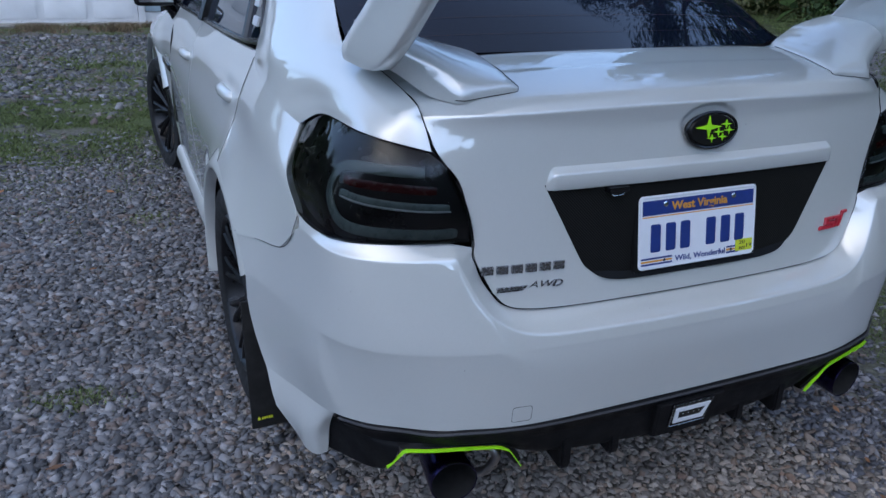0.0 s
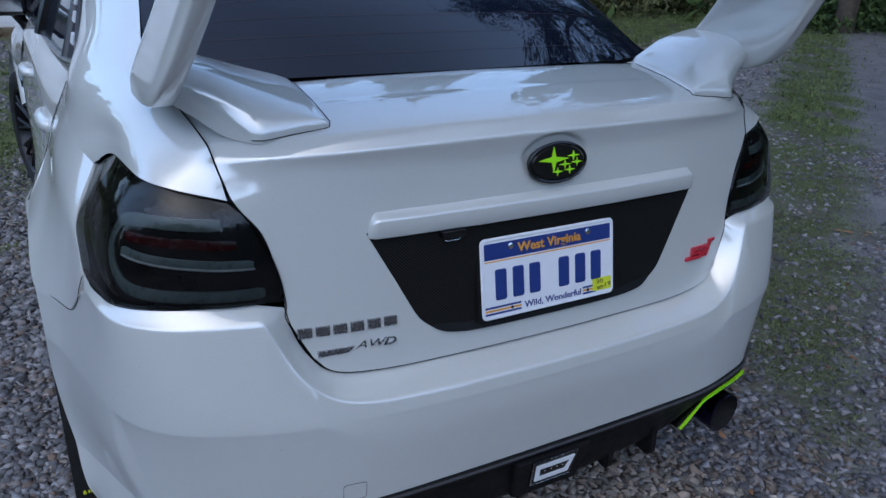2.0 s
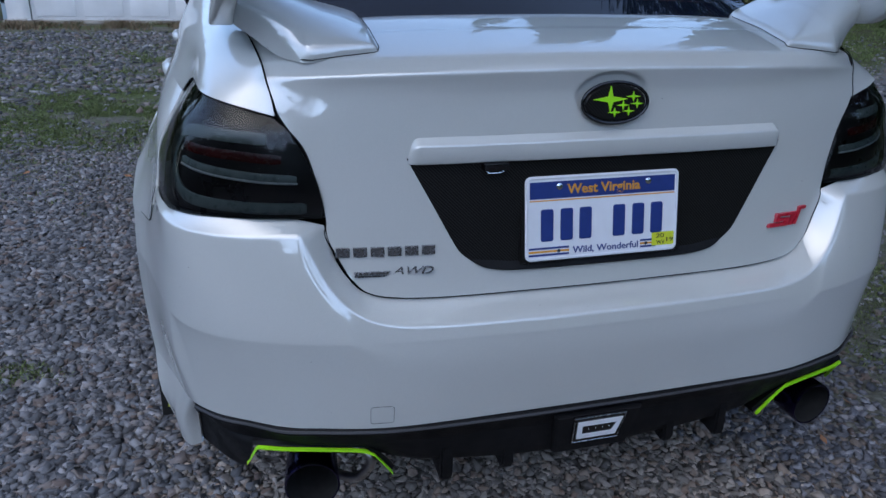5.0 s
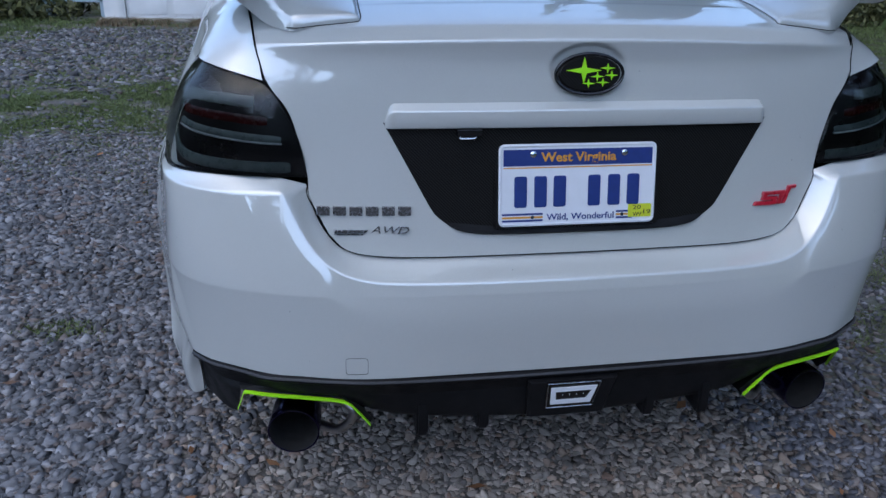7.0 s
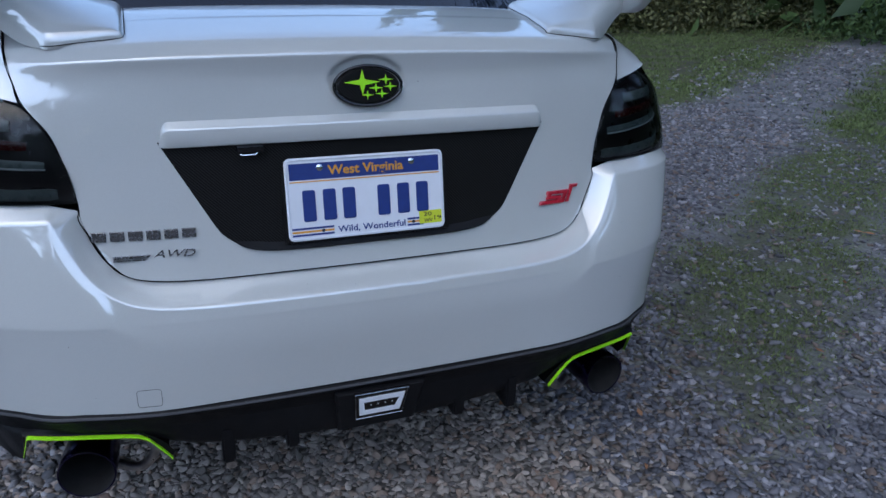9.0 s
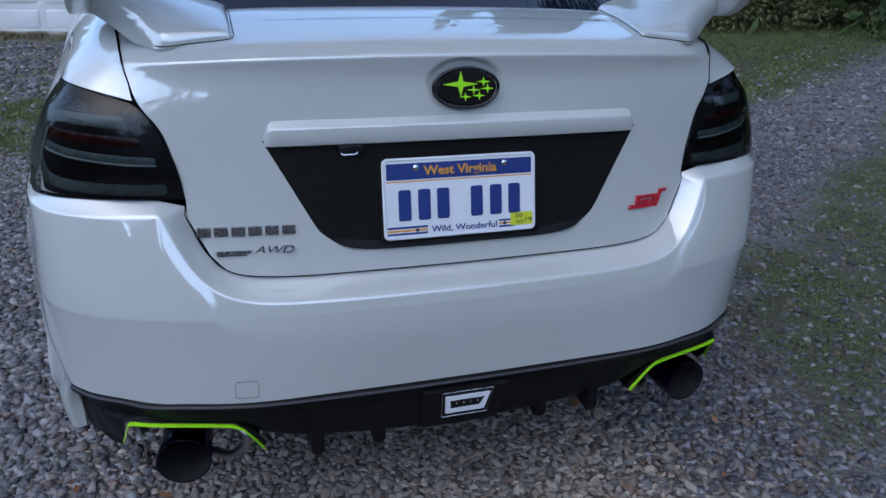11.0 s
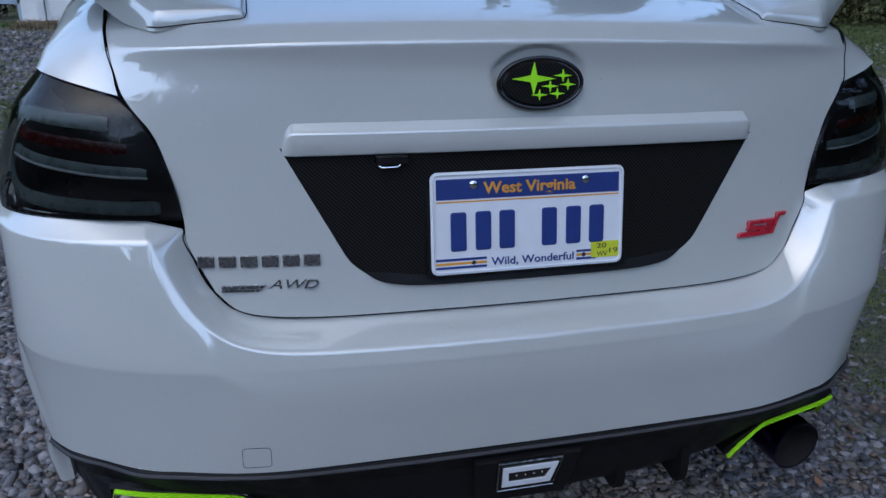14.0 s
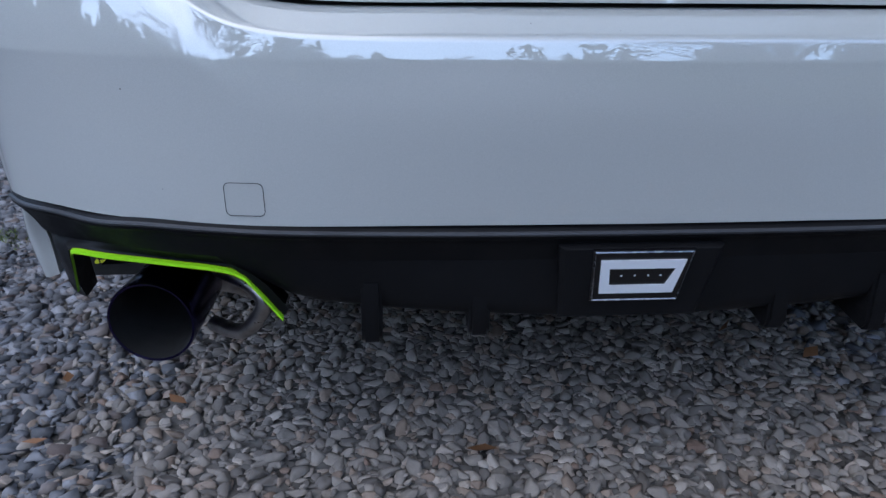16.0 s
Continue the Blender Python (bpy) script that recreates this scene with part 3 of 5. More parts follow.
# ---- licence plate ----
PL = Matrix.Translation((-0.009, -0.014, 0.774)) @ Euler((radians(90 - 10), 0, 0)).to_matrix().to_4x4()


def on_plate(u, v, w):
    return tuple(PL @ Vector((u, v, w)))


plate = part("licence_plate", plate_shape(round_rect(0.305, 0.152, 0.011), on_plate, 0.002, 0.0006), PLATE_WHITE, car, "white number plate with a blue header band")
edge = [on_plate(u, v, 0.002) for u, v in round_rect(0.298, 0.145, 0.009)]
part("raised_rim", tube(edge + edge[:1], 0.0018, 6, False), PLATE_WHITE, plate)
part("header_band", plate_shape([(-0.144, 0.036), (0.144, 0.036), (0.144, 0.066), (-0.144, 0.066)], on_plate, 0.0026), PLATE_BLUE, plate)
part("gold_line", plate_shape([(-0.144, 0.0315), (0.144, 0.0315), (0.144, 0.0335), (-0.144, 0.0335)], on_plate, 0.0026), PLATE_GOLD, plate)
text_mesh("lettering", "West Virginia", 0.024, PLATE_GOLD, plate, PL @ Matrix.Translation((0, 0.0505, 0.003)), 0.0006, 0, 0.145, "", 0.0005)
text_mesh("lettering", "Wild, Wonderful", 0.017, PLATE_BLUE, plate, PL @ Matrix.Translation((0.006, -0.0605, 0.0024)), 0.0006, 0, 0.132, "", 0.0002)
for cx in (-0.111, -0.073, -0.036, 0.031, 0.070, 0.108):
    part("number_bar", plate_shape(round_rect(0.024, 0.058, 0.004, 3, cx, -0.012), on_plate, 0.0042, 0.0012), PLATE_BLUE, plate)
for x0, x1 in ((-0.146, -0.068), (0.076, 0.108)):
    for z0, mat in ((-0.0535, PLATE_BLUE), (-0.0595, PLATE_GOLD), (-0.0655, PLATE_BLUE)):
        part("footer_stripe", plate_shape([(x0, z0 - 0.0018), (x1, z0 - 0.0018), (x1, z0 + 0.0018), (x0, z0 + 0.0018)], on_plate, 0.0026), mat, plate)
sticker = part("sticker", plate_shape(round_rect(0.046, 0.025, 0.002, 3, 0.123, -0.053), on_plate, 0.0030), STICKER, plate, "yellow registration sticker")
for body, u, v, w in (("20", 0.117, -0.0475, 0.016), ("19", 0.136, -0.056, 0.014), ("WV", 0.118, -0.0605, 0.017)):
    text_mesh("sticker_print", body, 0.011, INK, plate, PL @ Matrix.Translation((u, v, 0.0034)), 0.0003, 0, w)
for u in (-0.088, 0.088):
    part("bolt", lathe([(0.002, 0.0065), (0.0045, 0.006), (0.0058, 0.0035), (0.0058, 0.0001)], on_plate(u, 0.057, 0), PL.to_3x3() @ Vector((0, 0, 1)), 14), CHROME, plate)
for u in (-0.088, 0.088):
    part("bolt_hole", lathe([(0.0026, 0.0034), (0.0029, 0.0001)], on_plate(u, -0.0595, 0), PL.to_3x3() @ Vector((0, 0, 1)), 12), INK, plate)

# ---- rear bumper ----
LEDGE_IN = [(0, -0.012, 0.6355), (0.20, -0.009, 0.6355), (0.37, 0.003, 0.6368), (0.440, 0.009, 0.6508), (0.4735, 0.014, 0.682), (0.4955, 0.027, 0.7225), (0.510, 0.036, 0.780)]
LEDGE = [(0, -0.078, 0.611), (0.20, -0.074, 0.611), (0.36, -0.064, 0.612), (0.434, -0.056, 0.620), (0.484, -0.040, 0.642), (0.518, -0.018, 0.690), (0.550, 0.008, 0.767)]
CORNER = [(0.605, 0.019, 0.765), (0.662, 0.036, 0.764), (0.732, 0.072, 0.767), (0.773, 0.124, 0.771), (0.792, 0.252, 0.780)]
UNDER_LAMP = [(0.552, 0.040, 0.786), (0.660, 0.064, 0.790), (0.737, 0.108, 0.791), (0.773, 0.174, 0.793), (0.786, 0.260, 0.797)]
SKIN = [
    LEDGE + CORNER + [(0.814, 0.330, 0.702), (0.836, 0.440, 0.680), (0.866, 0.576, 0.658)],
    [(0, -0.082, 0.564), (0.20, -0.079, 0.564), (0.38, -0.067, 0.567), (0.470, -0.058, 0.570), (0.540, -0.044, 0.576), (0.604, -0.030, 0.588), (0.673, -0.002, 0.602), (0.738, 0.035, 0.608), (0.776, 0.081, 0.612), (0.789, 0.150, 0.616), (0.801, 0.230, 0.622), (0.821, 0.330, 0.628), (0.845, 0.440, 0.628), (0.870, 0.545, 0.620)],
    [(0, -0.092, 0.530), (0.20, -0.089, 0.530), (0.38, -0.076, 0.530), (0.470, -0.064, 0.530), (0.540, -0.048, 0.530), (0.606, -0.030, 0.530), (0.673, -0.001, 0.530), (0.737, 0.035, 0.530), (0.774, 0.081, 0.530), (0.788, 0.150, 0.530), (0.800, 0.225, 0.530), (0.820, 0.315, 0.530), (0.840, 0.400, 0.530), (0.864, 0.490, 0.530)],
    [(0, -0.089, 0.480), (0.20, -0.087, 0.480), (0.38, -0.076, 0.480), (0.470, -0.063, 0.480), (0.540, -0.046, 0.480), (0.604, -0.027, 0.480), (0.669, 0.001, 0.478), (0.729, 0.039, 0.474), (0.766, 0.085, 0.470), (0.783, 0.150, 0.468), (0.796, 0.218, 0.465), (0.815, 0.300, 0.462), (0.835, 0.380, 0.460), (0.856, 0.455, 0.458)],
    [(0, -0.079, 0.434), (0.20, -0.078, 0.434), (0.38, -0.071, 0.436), (0.470, -0.060, 0.436), (0.540, -0.043, 0.436), (0.602, -0.022, 0.435), (0.661, 0.010, 0.433), (0.716, 0.050, 0.430), (0.754, 0.097, 0.425), (0.774, 0.158, 0.409), (0.788, 0.216, 0.408), (0.808, 0.290, 0.404), (0.828, 0.360, 0.400), (0.850, 0.425, 0.400)],
    [(0, -0.070, 0.415), (0.20, -0.070, 0.416), (0.38, -0.066, 0.416), (0.470, -0.055, 0.417), (0.540, -0.038, 0.417), (0.600, -0.017, 0.418), (0.656, 0.018, 0.417), (0.709, 0.058, 0.414), (0.747, 0.105, 0.409), (0.768, 0.162, 0.396), (0.782, 0.218, 0.386), (0.802, 0.284, 0.381), (0.823, 0.350, 0.376), (0.845, 0.410, 0.376)],
]
SIDE2 = [[(0.758, 0.134, 0.4025)] + SKIN[-1][9:], [(0.755, 0.190, 0.328), (0.782, 0.198, 0.318), (0.800, 0.236, 0.309), (0.810, 0.278, 0.308), (0.827, 0.333, 0.316), (0.842, 0.373, 0.328)], [(0.755, 0.208, 0.252), (0.778, 0.216, 0.244), (0.796, 0.248, 0.245), (0.804, 0.284, 0.256), (0.822, 0.324, 0.279), (0.837, 0.353, 0.300)]]
LOWER = [r[:9] for r in SKIN[1:]]


def evenly(p, n, blur):
    """A line as n steps, even in plan, its waves taken out; the ends stay."""
    d = np.concatenate([[0], np.cumsum(np.linalg.norm(np.diff(p[:, :2], axis=0), axis=1) + 0.25 * np.abs(np.diff(p[:, 2])))])
    q = np.stack([np.interp(np.linspace(0, d[-1], n), d, p[:, k]) for k in range(3)], 1)
    m = min(int(3 * blur), n - 2)
    w = np.exp(-0.5 * (np.arange(-m, m + 1) / blur) ** 2)
    ends = np.concatenate([2 * q[:1] - q[m:0:-1], q, 2 * q[-1:] - q[-2:-m - 2:-1]])
    out = np.stack([np.convolve(ends[:, k], w / w.sum(), "valid") for k in range(3)], 1)
    out[0], out[-1] = q[0], q[-1]
    return out


def along(row, n, blur, corner=None):
    """A row from the centre outwards as n steps, made whole; corner: the index of a point that stays a sharp corner."""
    if corner is None:
        return evenly(spline(mirrored(row), 24), n, blur)
    inner, outer = spline(mirrored(row[:corner + 1]), 24), spline(row[corner:], 24)
    reach_in, reach_out = (np.linalg.norm(np.diff(p, axis=0), axis=1).sum() for p in (inner, outer))
    n_out = int(round(n * reach_out / (reach_in + 2 * reach_out)))
    outer = evenly(outer, n_out + 1, blur)[1:]
    return np.concatenate([flip(outer)[::-1], evenly(inner, n - 2 * n_out, blur), outer])


N_ACROSS = 401
ridge, belly, hem = along(SKIN[0], N_ACROSS, 6.0, len(LEDGE) - 1), along(SKIN[2], N_ACROSS, 14.0), along(SKIN[-1], N_ACROSS, 3.0)
crease = np.interp(np.abs(belly[:, 0]), [0, 0.2, 0.35, 0.5, 0.62, 0.75, 0.9], [0.587, 0.587, 0.587, 0.588, 0.590, 0.590, 0.590])
drop = np.maximum(0.078, ridge[:, 2] - 0.588)
# what lies behind the ridge: the ledge to the lid's seam, the shoulder under the lamp, the fold at the side seam
ledge_line, seam_line, corner_line, lamp_line = (spline(p, 40) for p in (LEDGE, LEDGE_IN, [LEDGE[-1]] + CORNER, UNDER_LAMP))
behind = []
for p in ridge:
    a = np.abs(p[0])
    q = np.array((a, p[1], p[2]))
    if a < LEDGE[-1][0] - 1e-4:
        k = np.argmin(np.linalg.norm(ledge_line - q, axis=1)) / (len(ledge_line) - 1)
        t = seam_line[int(round(k * (len(seam_line) - 1)))]
    elif a < CORNER[-1][0] - 1e-4:
        k = np.argmin(np.linalg.norm(corner_line - q, axis=1)) / (len(corner_line) - 1)
        t = lamp_line[int(round(k * (len(lamp_line) - 1)))]
    else:
        t = q + (-0.012, 0.002, 0.002)
    behind.append((math.copysign(t[0], p[0]), t[1], t[2]))
behind = np.array(behind)
reach = np.linalg.norm(behind - ridge, axis=1)[:, None]
back = (behind - ridge) / reach
skin = [behind, ridge + back * reach * 0.66, ridge + back * reach * 0.33, ridge + back * np.minimum(0.008, reach * 0.25), ridge + back * np.minimum(0.0022, reach * 0.1)]
rows = [ridge[:, 2] - d for d in (0.0018, 0.006)]
for q in (0.03, 0.08, 0.14, 0.22, 0.32, 0.44, 0.58, 0.72, 0.86, 0.95):
    rows.append(ridge[:, 2] - 0.006 + (crease + 0.0095 - ridge[:, 2]) * q)
rows += [crease + d for d in (0.0035, 0.0012, -0.0012, -0.0035, -0.007, -0.011)]
for q in (0.06, 0.16, 0.3, 0.44, 0.58, 0.7, 0.8, 0.88, 0.95, 1.0):
    rows.append(crease - 0.011 + (hem[:, 2] - crease + 0.011) * q)
field = np.clip((0.150 - belly[:, 1]) / 0.022, 0, 1)
field = field * field * (3 - 2 * field)
for z in rows:
    above = np.clip(1 - (ridge[:, 2] - z) / drop, 0, 1) ** 1.35
    smooth = np.clip((0.530 - z) / (0.530 - hem[:, 2]), 0, 1) ** 1.8
    hollow = np.clip((crease - z) / (crease - hem[:, 2]), 0, 1) ** 0.8
    below = smooth + (hollow - smooth) * field
    p = belly + (ridge - belly) * above[:, None] + (hem - belly) * below[:, None]
    p[:, 2] = z
    skin.append(p)
pieces = [sheet(np.array(skin))]
# underside fold of the skin
fold = np.array([spline(mirrored(LOWER[-1]), 4), spline(mirrored([(x * 0.99, y + 0.02, z - 0.001) for x, y, z in LOWER[-1]]), 4)])
pieces.append(sheet(fold))
tip_fold = np.array([spline(SIDE2[-1], 4), spline([(x - 0.03, y + 0.02, z + 0.01) for x, y, z in SIDE2[-1]], 4)])
leg_in = np.array([spline([r[0] for r in SIDE2], 4), spline([(r[0][0] - 0.004, r[0][1] + 0.05, r[0][2] + 0.01) for r in SIDE2], 4)])
bumper = part("rear_bumper", joined(*pieces), PAINT, car, "pearl white rear bumper", sharp=50)
for turn in (lambda g: g, flip):
    part("bumper_end", joined(*[sheet(turn(g)) for g in (loft(SIDE2, 10, 8), tip_fold, leg_in)]), PAINT, bumper, sharp=28)
tow = [(-0.4295 + u, 0.446 + v) for u, v in round_rect(0.041, 0.037, 0.006)]


def bumper_y(x, z):
    ys = [np.interp(abs(x), [p[0] for p in r], [p[1] for p in r]) for r in LOWER[::-1]]
    zs = [np.interp(abs(x), [p[0] for p in r], [p[2] for p in r]) for r in LOWER[::-1]]
    return float(np.interp(z, zs, ys))


on_bumper = lambda u, v, w: (u, bumper_y(u, v) - w, v)
line = [on_bumper(u, v, 0.0002) for u, v in tow]
part("tow_hook_cover_seam", tube(line + line[:1], 0.0004, 5, False), SHADOW_GAP, bumper)

# ---- diffuser: black valance under the bumper ----
VAL_TOP = [(0, -0.064, 0.412), (0.20, -0.064, 0.413), (0.38, -0.061, 0.416), (0.470, -0.050, 0.418), (0.540, -0.034, 0.419), (0.600, -0.012, 0.416), (0.652, 0.024, 0.415), (0.707, 0.062, 0.413), (0.753, 0.124, 0.4055)]
VAL = [
    [(x, y + 0.006, z + 0.004) for x, y, z in VAL_TOP],
    [(x, y - 0.005, z - 0.001) for x, y, z in VAL_TOP],
    [(x, y - 0.0095, z - 0.005) for x, y, z in VAL_TOP],
    [(x, y - 0.0095, z - 0.012) for x, y, z in VAL_TOP],
    [(x, y - 0.004, z - 0.018) for x, y, z in VAL_TOP],
    [(0, -0.058, 0.370), (0.20, -0.056, 0.370), (0.38, -0.052, 0.372), (0.470, -0.042, 0.374), (0.540, -0.026, 0.376), (0.600, 0.000, 0.376), (0.655, 0.036, 0.370), (0.708, 0.084, 0.366), (0.752, 0.168, 0.368)],
]
VAL_MID = [VAL[-1][:4], [(0, -0.050, 0.300), (0.20, -0.046, 0.306), (0.345, -0.036, 0.316), (0.400, -0.022, 0.322)], [(0, -0.030, 0.290), (0.20, -0.024, 0.297), (0.345, -0.014, 0.308), (0.400, -0.004, 0.314)]]
pieces = [sheet(loft([mirrored(r) for r in VAL], 5, 3)), sheet(loft([mirrored(r) for r in VAL_MID], 5, 4))]
VAL_LIP = spline(mirrored([(x, y - 0.0105, z - 0.006) for x, y, z in VAL_TOP]), 5)
# hoods over the exhausts: the part between the bumper and the neon line
HOOD = [
    [VAL[-1][3], VAL[-1][4], VAL[-1][5], VAL[-1][6]],
    [(0.450, -0.028, 0.359), (0.530, -0.016, 0.364), (0.600, 0.000, 0.368), (0.656, 0.024, 0.369)],
    [(0.450, -0.022, 0.353), (0.530, -0.012, 0.358), (0.600, 0.004, 0.362), (0.650, 0.018, 0.363)],
    [(0.452, 0.050, 0.352), (0.530, 0.060, 0.357), (0.600, 0.070, 0.361), (0.650, 0.080, 0.362)],
]
LEG = [
    [VAL[-1][6], (0.690, 0.080, 0.365), (0.752, 0.172, 0.368)],
    [(0.655, 0.024, 0.362), (0.690, 0.070, 0.350), (0.752, 0.190, 0.345)],
    [(0.662, 0.045, 0.315), (0.694, 0.090, 0.308), (0.752, 0.202, 0.310)],
    [(0.672, 0.090, 0.268), (0.700, 0.120, 0.266), (0.752, 0.216, 0.258)],
]
INNER = [
    [VAL[-1][3], (0.426, -0.040, 0.345), (0.398, -0.024, 0.300)],
    [(0.450, -0.030, 0.354), (0.436, -0.030, 0.332), (0.408, -0.016, 0.285)],
    [(0.452, 0.050, 0.345), (0.438, 0.052, 0.320), (0.410, 0.060, 0.280)],
]
for rows_, n in ((HOOD, 4), (LEG, 4), (INNER, 4)):
    g = loft(rows_, n, 4)
    pieces += [sheet(g), sheet(flip(g))]
leg_back = np.array([spline([(0.672, 0.090, 0.268), (0.662, 0.045, 0.315), (0.655, 0.022, 0.358)], 4), spline([(0.676, 0.140, 0.268), (0.668, 0.110, 0.315), (0.655, 0.080, 0.356)], 4)])
pieces += [sheet(leg_back), sheet(flip(leg_back))]
diffuser = part("diffuser", joined(*pieces), BLACK_PLASTIC, car, "black textured plastic diffuser with fins", sharp=35)
# greyer bead on the black lip: its highlight put into the colour
part("valance_highlight", tube(VAL_LIP, 0.0030, 8), LIP_HIGHLIGHT, diffuser, "grey bead standing for the highlight along the diffuser lip")
for s in (-1, 1):
    for x, z in ((0.178, 0.268), (0.302, 0.262)):
        fin = [[(s * (x + d), -0.050, 0.345), (s * (x + d), -0.052, z + 0.012), (s * (x + d), -0.044, z), (s * (x + d), 0.20, z + 0.03), (s * (x + d), 0.22, 0.345)] for d in (-0.012, 0.012)]
        v = np.array(fin).reshape(-1, 3)
        f = [[0, 1, 2, 3, 4], [9, 8, 7, 6, 5]] + [[k, k + 5, (k + 1) % 5 + 5, (k + 1) % 5] for k in range(5)]
        bm = bmesh.new()
        vs = [bm.verts.new(p) for p in v]
        for q in f:
            bm.faces.new([vs[k] for k in q])
        bmesh.ops.bevel(bm, geom=list(bm.edges), offset=0.004, segments=2, affect="EDGES")
        part("fin", bm, BLACK_PLASTIC, diffuser)
    neon = [(0.668, 0.064, 0.292), (0.655, 0.034, 0.335), (0.648, 0.018, 0.358), (0.638, 0.006, 0.366), (0.60, -0.006, 0.364), (0.53, -0.020, 0.360), (0.470, -0.032, 0.356), (0.446, -0.038, 0.350), (0.434, -0.038, 0.338), (0.404, -0.030, 0.292)]
    path = spline([(s * x, y - 0.004, z) for x, y, z in neon], 5)
    nv = []
    for p in path:
        nv += [p + (0, 0.004, 0.0024), p + (0, -0.003, 0.002), p + (0, -0.003, -0.002), p + (0, 0.004, -0.0024)]
    nf = [[4 * k + a, 4 * k + (a + 1) % 4, 4 * k + 4 + (a + 1) % 4, 4 * k + 4 + a] for k in range(len(path) - 1) for a in range(4)]
    part("neon_trim", [np.array(nv), nf], NEON, diffuser, "neon yellow trim line over the exhaust")

# fog lamp in the middle of the diffuser
slant = lambda w, h, k: [(-w / 2 - 0.001, 0.357 - h / 2), (w / 2 - 0.006 * k, 0.357 - h / 2), (w / 2 + 0.001 + 0.003 * k, 0.357 + h / 2), (-w / 2 - 0.003 * k, 0.357 + h / 2)]
on_fog = lambda u, v, w: (u - 0.0045, -0.068 - w - (v - 0.35) * 0.17, v)
pod = [(-0.085, 0.300), (0.075, 0.300), (0.092, 0.392), (-0.092, 0.392)]
part("fog_pod", plate_shape(pod, lambda u, v, w: on_fog(u, v, w - 0.03), 0.036, 0.006), BLACK_PLASTIC, diffuser)
fog = part("fog_lamp", plate_shape(slant(0.106, 0.066, 1), on_fog, 0.010, 0.002), GLOSS_BLACK, car, "fog lamp with a frosted white light frame")
outer, inner = slant(0.088, 0.042, 1), slant(0.068, 0.021, 1)
v = [on_fog(*p, 0.0125) for p in outer + inner] + [on_fog(*p, 0.009) for p in outer + inner]
f = [[k, (k + 1) % 4, (k + 1) % 4 + 4, k + 4] for k in range(4)] + [[k, k + 8, (k + 1) % 4 + 8, (k + 1) % 4] for k in range(4)] + [[k + 4, (k + 1) % 4 + 4, (k + 1) % 4 + 12, k + 12] for k in range(4)]
part("light_frame", [np.array(v), f], FOG_WHITE, fog, sharp=20)
part("lens", plate_shape(slant(0.068, 0.021, 1), on_fog, 0.0105), GLOSS_BLACK, fog)
for u in (-0.022, -0.007, 0.008, 0.022):
    part("led", lathe([(0, 0.0011), (0.0006, 0.0009), (0.0009, 0.0002)], on_fog(u, 0.358, 0.0105), (0, -1, 0.1), 10), FOG_WHITE, fog)
line = [on_fog(*p, 0.0102) for p in slant(0.102, 0.061, 1)]
part("lamp_edge", tube(line + line[:1], 0.0012, 5, False), DARK_CHROME, fog)

# exhaust tips
for s in (-1, 1):
    c, ax = np.array((s * 0.555, -0.030, 0.288)), np.array((s * 0.10, -1.0, -0.04))
    tip = part("exhaust_tip", lathe([(-0.16, 0.040), (-0.12, 0.046), (-0.03, 0.0505), (-0.004, 0.051), (0.0, 0.0500), (-0.001, 0.0475)], c, ax, 56), BURNT, car, "burnt blue steel exhaust tip")
    part("bore", lathe([(-0.001, 0.0475), (-0.15, 0.040), (-0.15, 0.0005)], c, ax, 40), SOOT, tip)
    pipe = spline([(s * 0.548, 0.09, 0.291), (s * 0.520, 0.115, 0.292), (s * 0.478, 0.110, 0.288), (s * 0.448, 0.125, 0.272), (s * 0.40, 0.22, 0.262), (s * 0.30, 0.40, 0.27)], 6)
    part("exhaust_pipe", tube(pipe, 0.027, 20), STEEL, tip)
    hanger = spline([(s * 0.50, 0.07, 0.314), (s * 0.455, 0.035, 0.307), (s * 0.436, 0.02, 0.294), (s * 0.440, 0.02, 0.272), (s * 0.466, 0.03, 0.244), (s * 0.51, 0.07, 0.236)], 5)
    part("hanger_pipe", tube(hanger, 0.010, 12), STEEL, tip)
    part("clamp", lathe([(-0.175, 0.044), (-0.172, 0.049), (-0.150, 0.049), (-0.147, 0.044)], c, ax, 32), STEEL, tip)

# ---- tail lamps ----
LAMP = [
    [(0.578, 0.072, 0.951), (0.648, 0.104, 0.969), (0.688, 0.154, 0.979), (0.703, 0.270, 0.980), (0.709, 0.375, 0.970), (0.730, 0.442, 0.934)],
    [(0.553, 0.054, 0.925), (0.630, 0.068, 0.930), (0.692, 0.102, 0.933), (0.729, 0.168, 0.933), (0.744, 0.290, 0.921), (0.757, 0.412, 0.892)],
    [(0.523, 0.037, 0.865), (0.612, 0.048, 0.865), (0.703, 0.090, 0.866), (0.752, 0.145, 0.866), (0.771, 0.250, 0.860), (0.781, 0.386, 0.850)],
    [(0.510, 0.028, 0.815), (0.608, 0.040, 0.812), (0.706, 0.080, 0.812), (0.757, 0.130, 0.813), (0.776, 0.215, 0.815), (0.786, 0.318, 0.818)],
    [(0.509, 0.030, 0.788), (0.606, 0.043, 0.790), (0.703, 0.080, 0.790), (0.755, 0.124, 0.791), (0.775, 0.190, 0.793), (0.785, 0.262, 0.798)],
]


def lamp_at(u, v, g):
    a, b = (g.shape[0] - 1) * v, (g.shape[1] - 1) * u
    i, j = min(int(a), g.shape[0] - 2), min(int(b), g.shape[1] - 2)
    a, b = a - i, b - j
    return (g[i, j] * (1 - b) + g[i, j + 1] * b) * (1 - a) + (g[i + 1, j] * (1 - b) + g[i + 1, j + 1] * b) * a


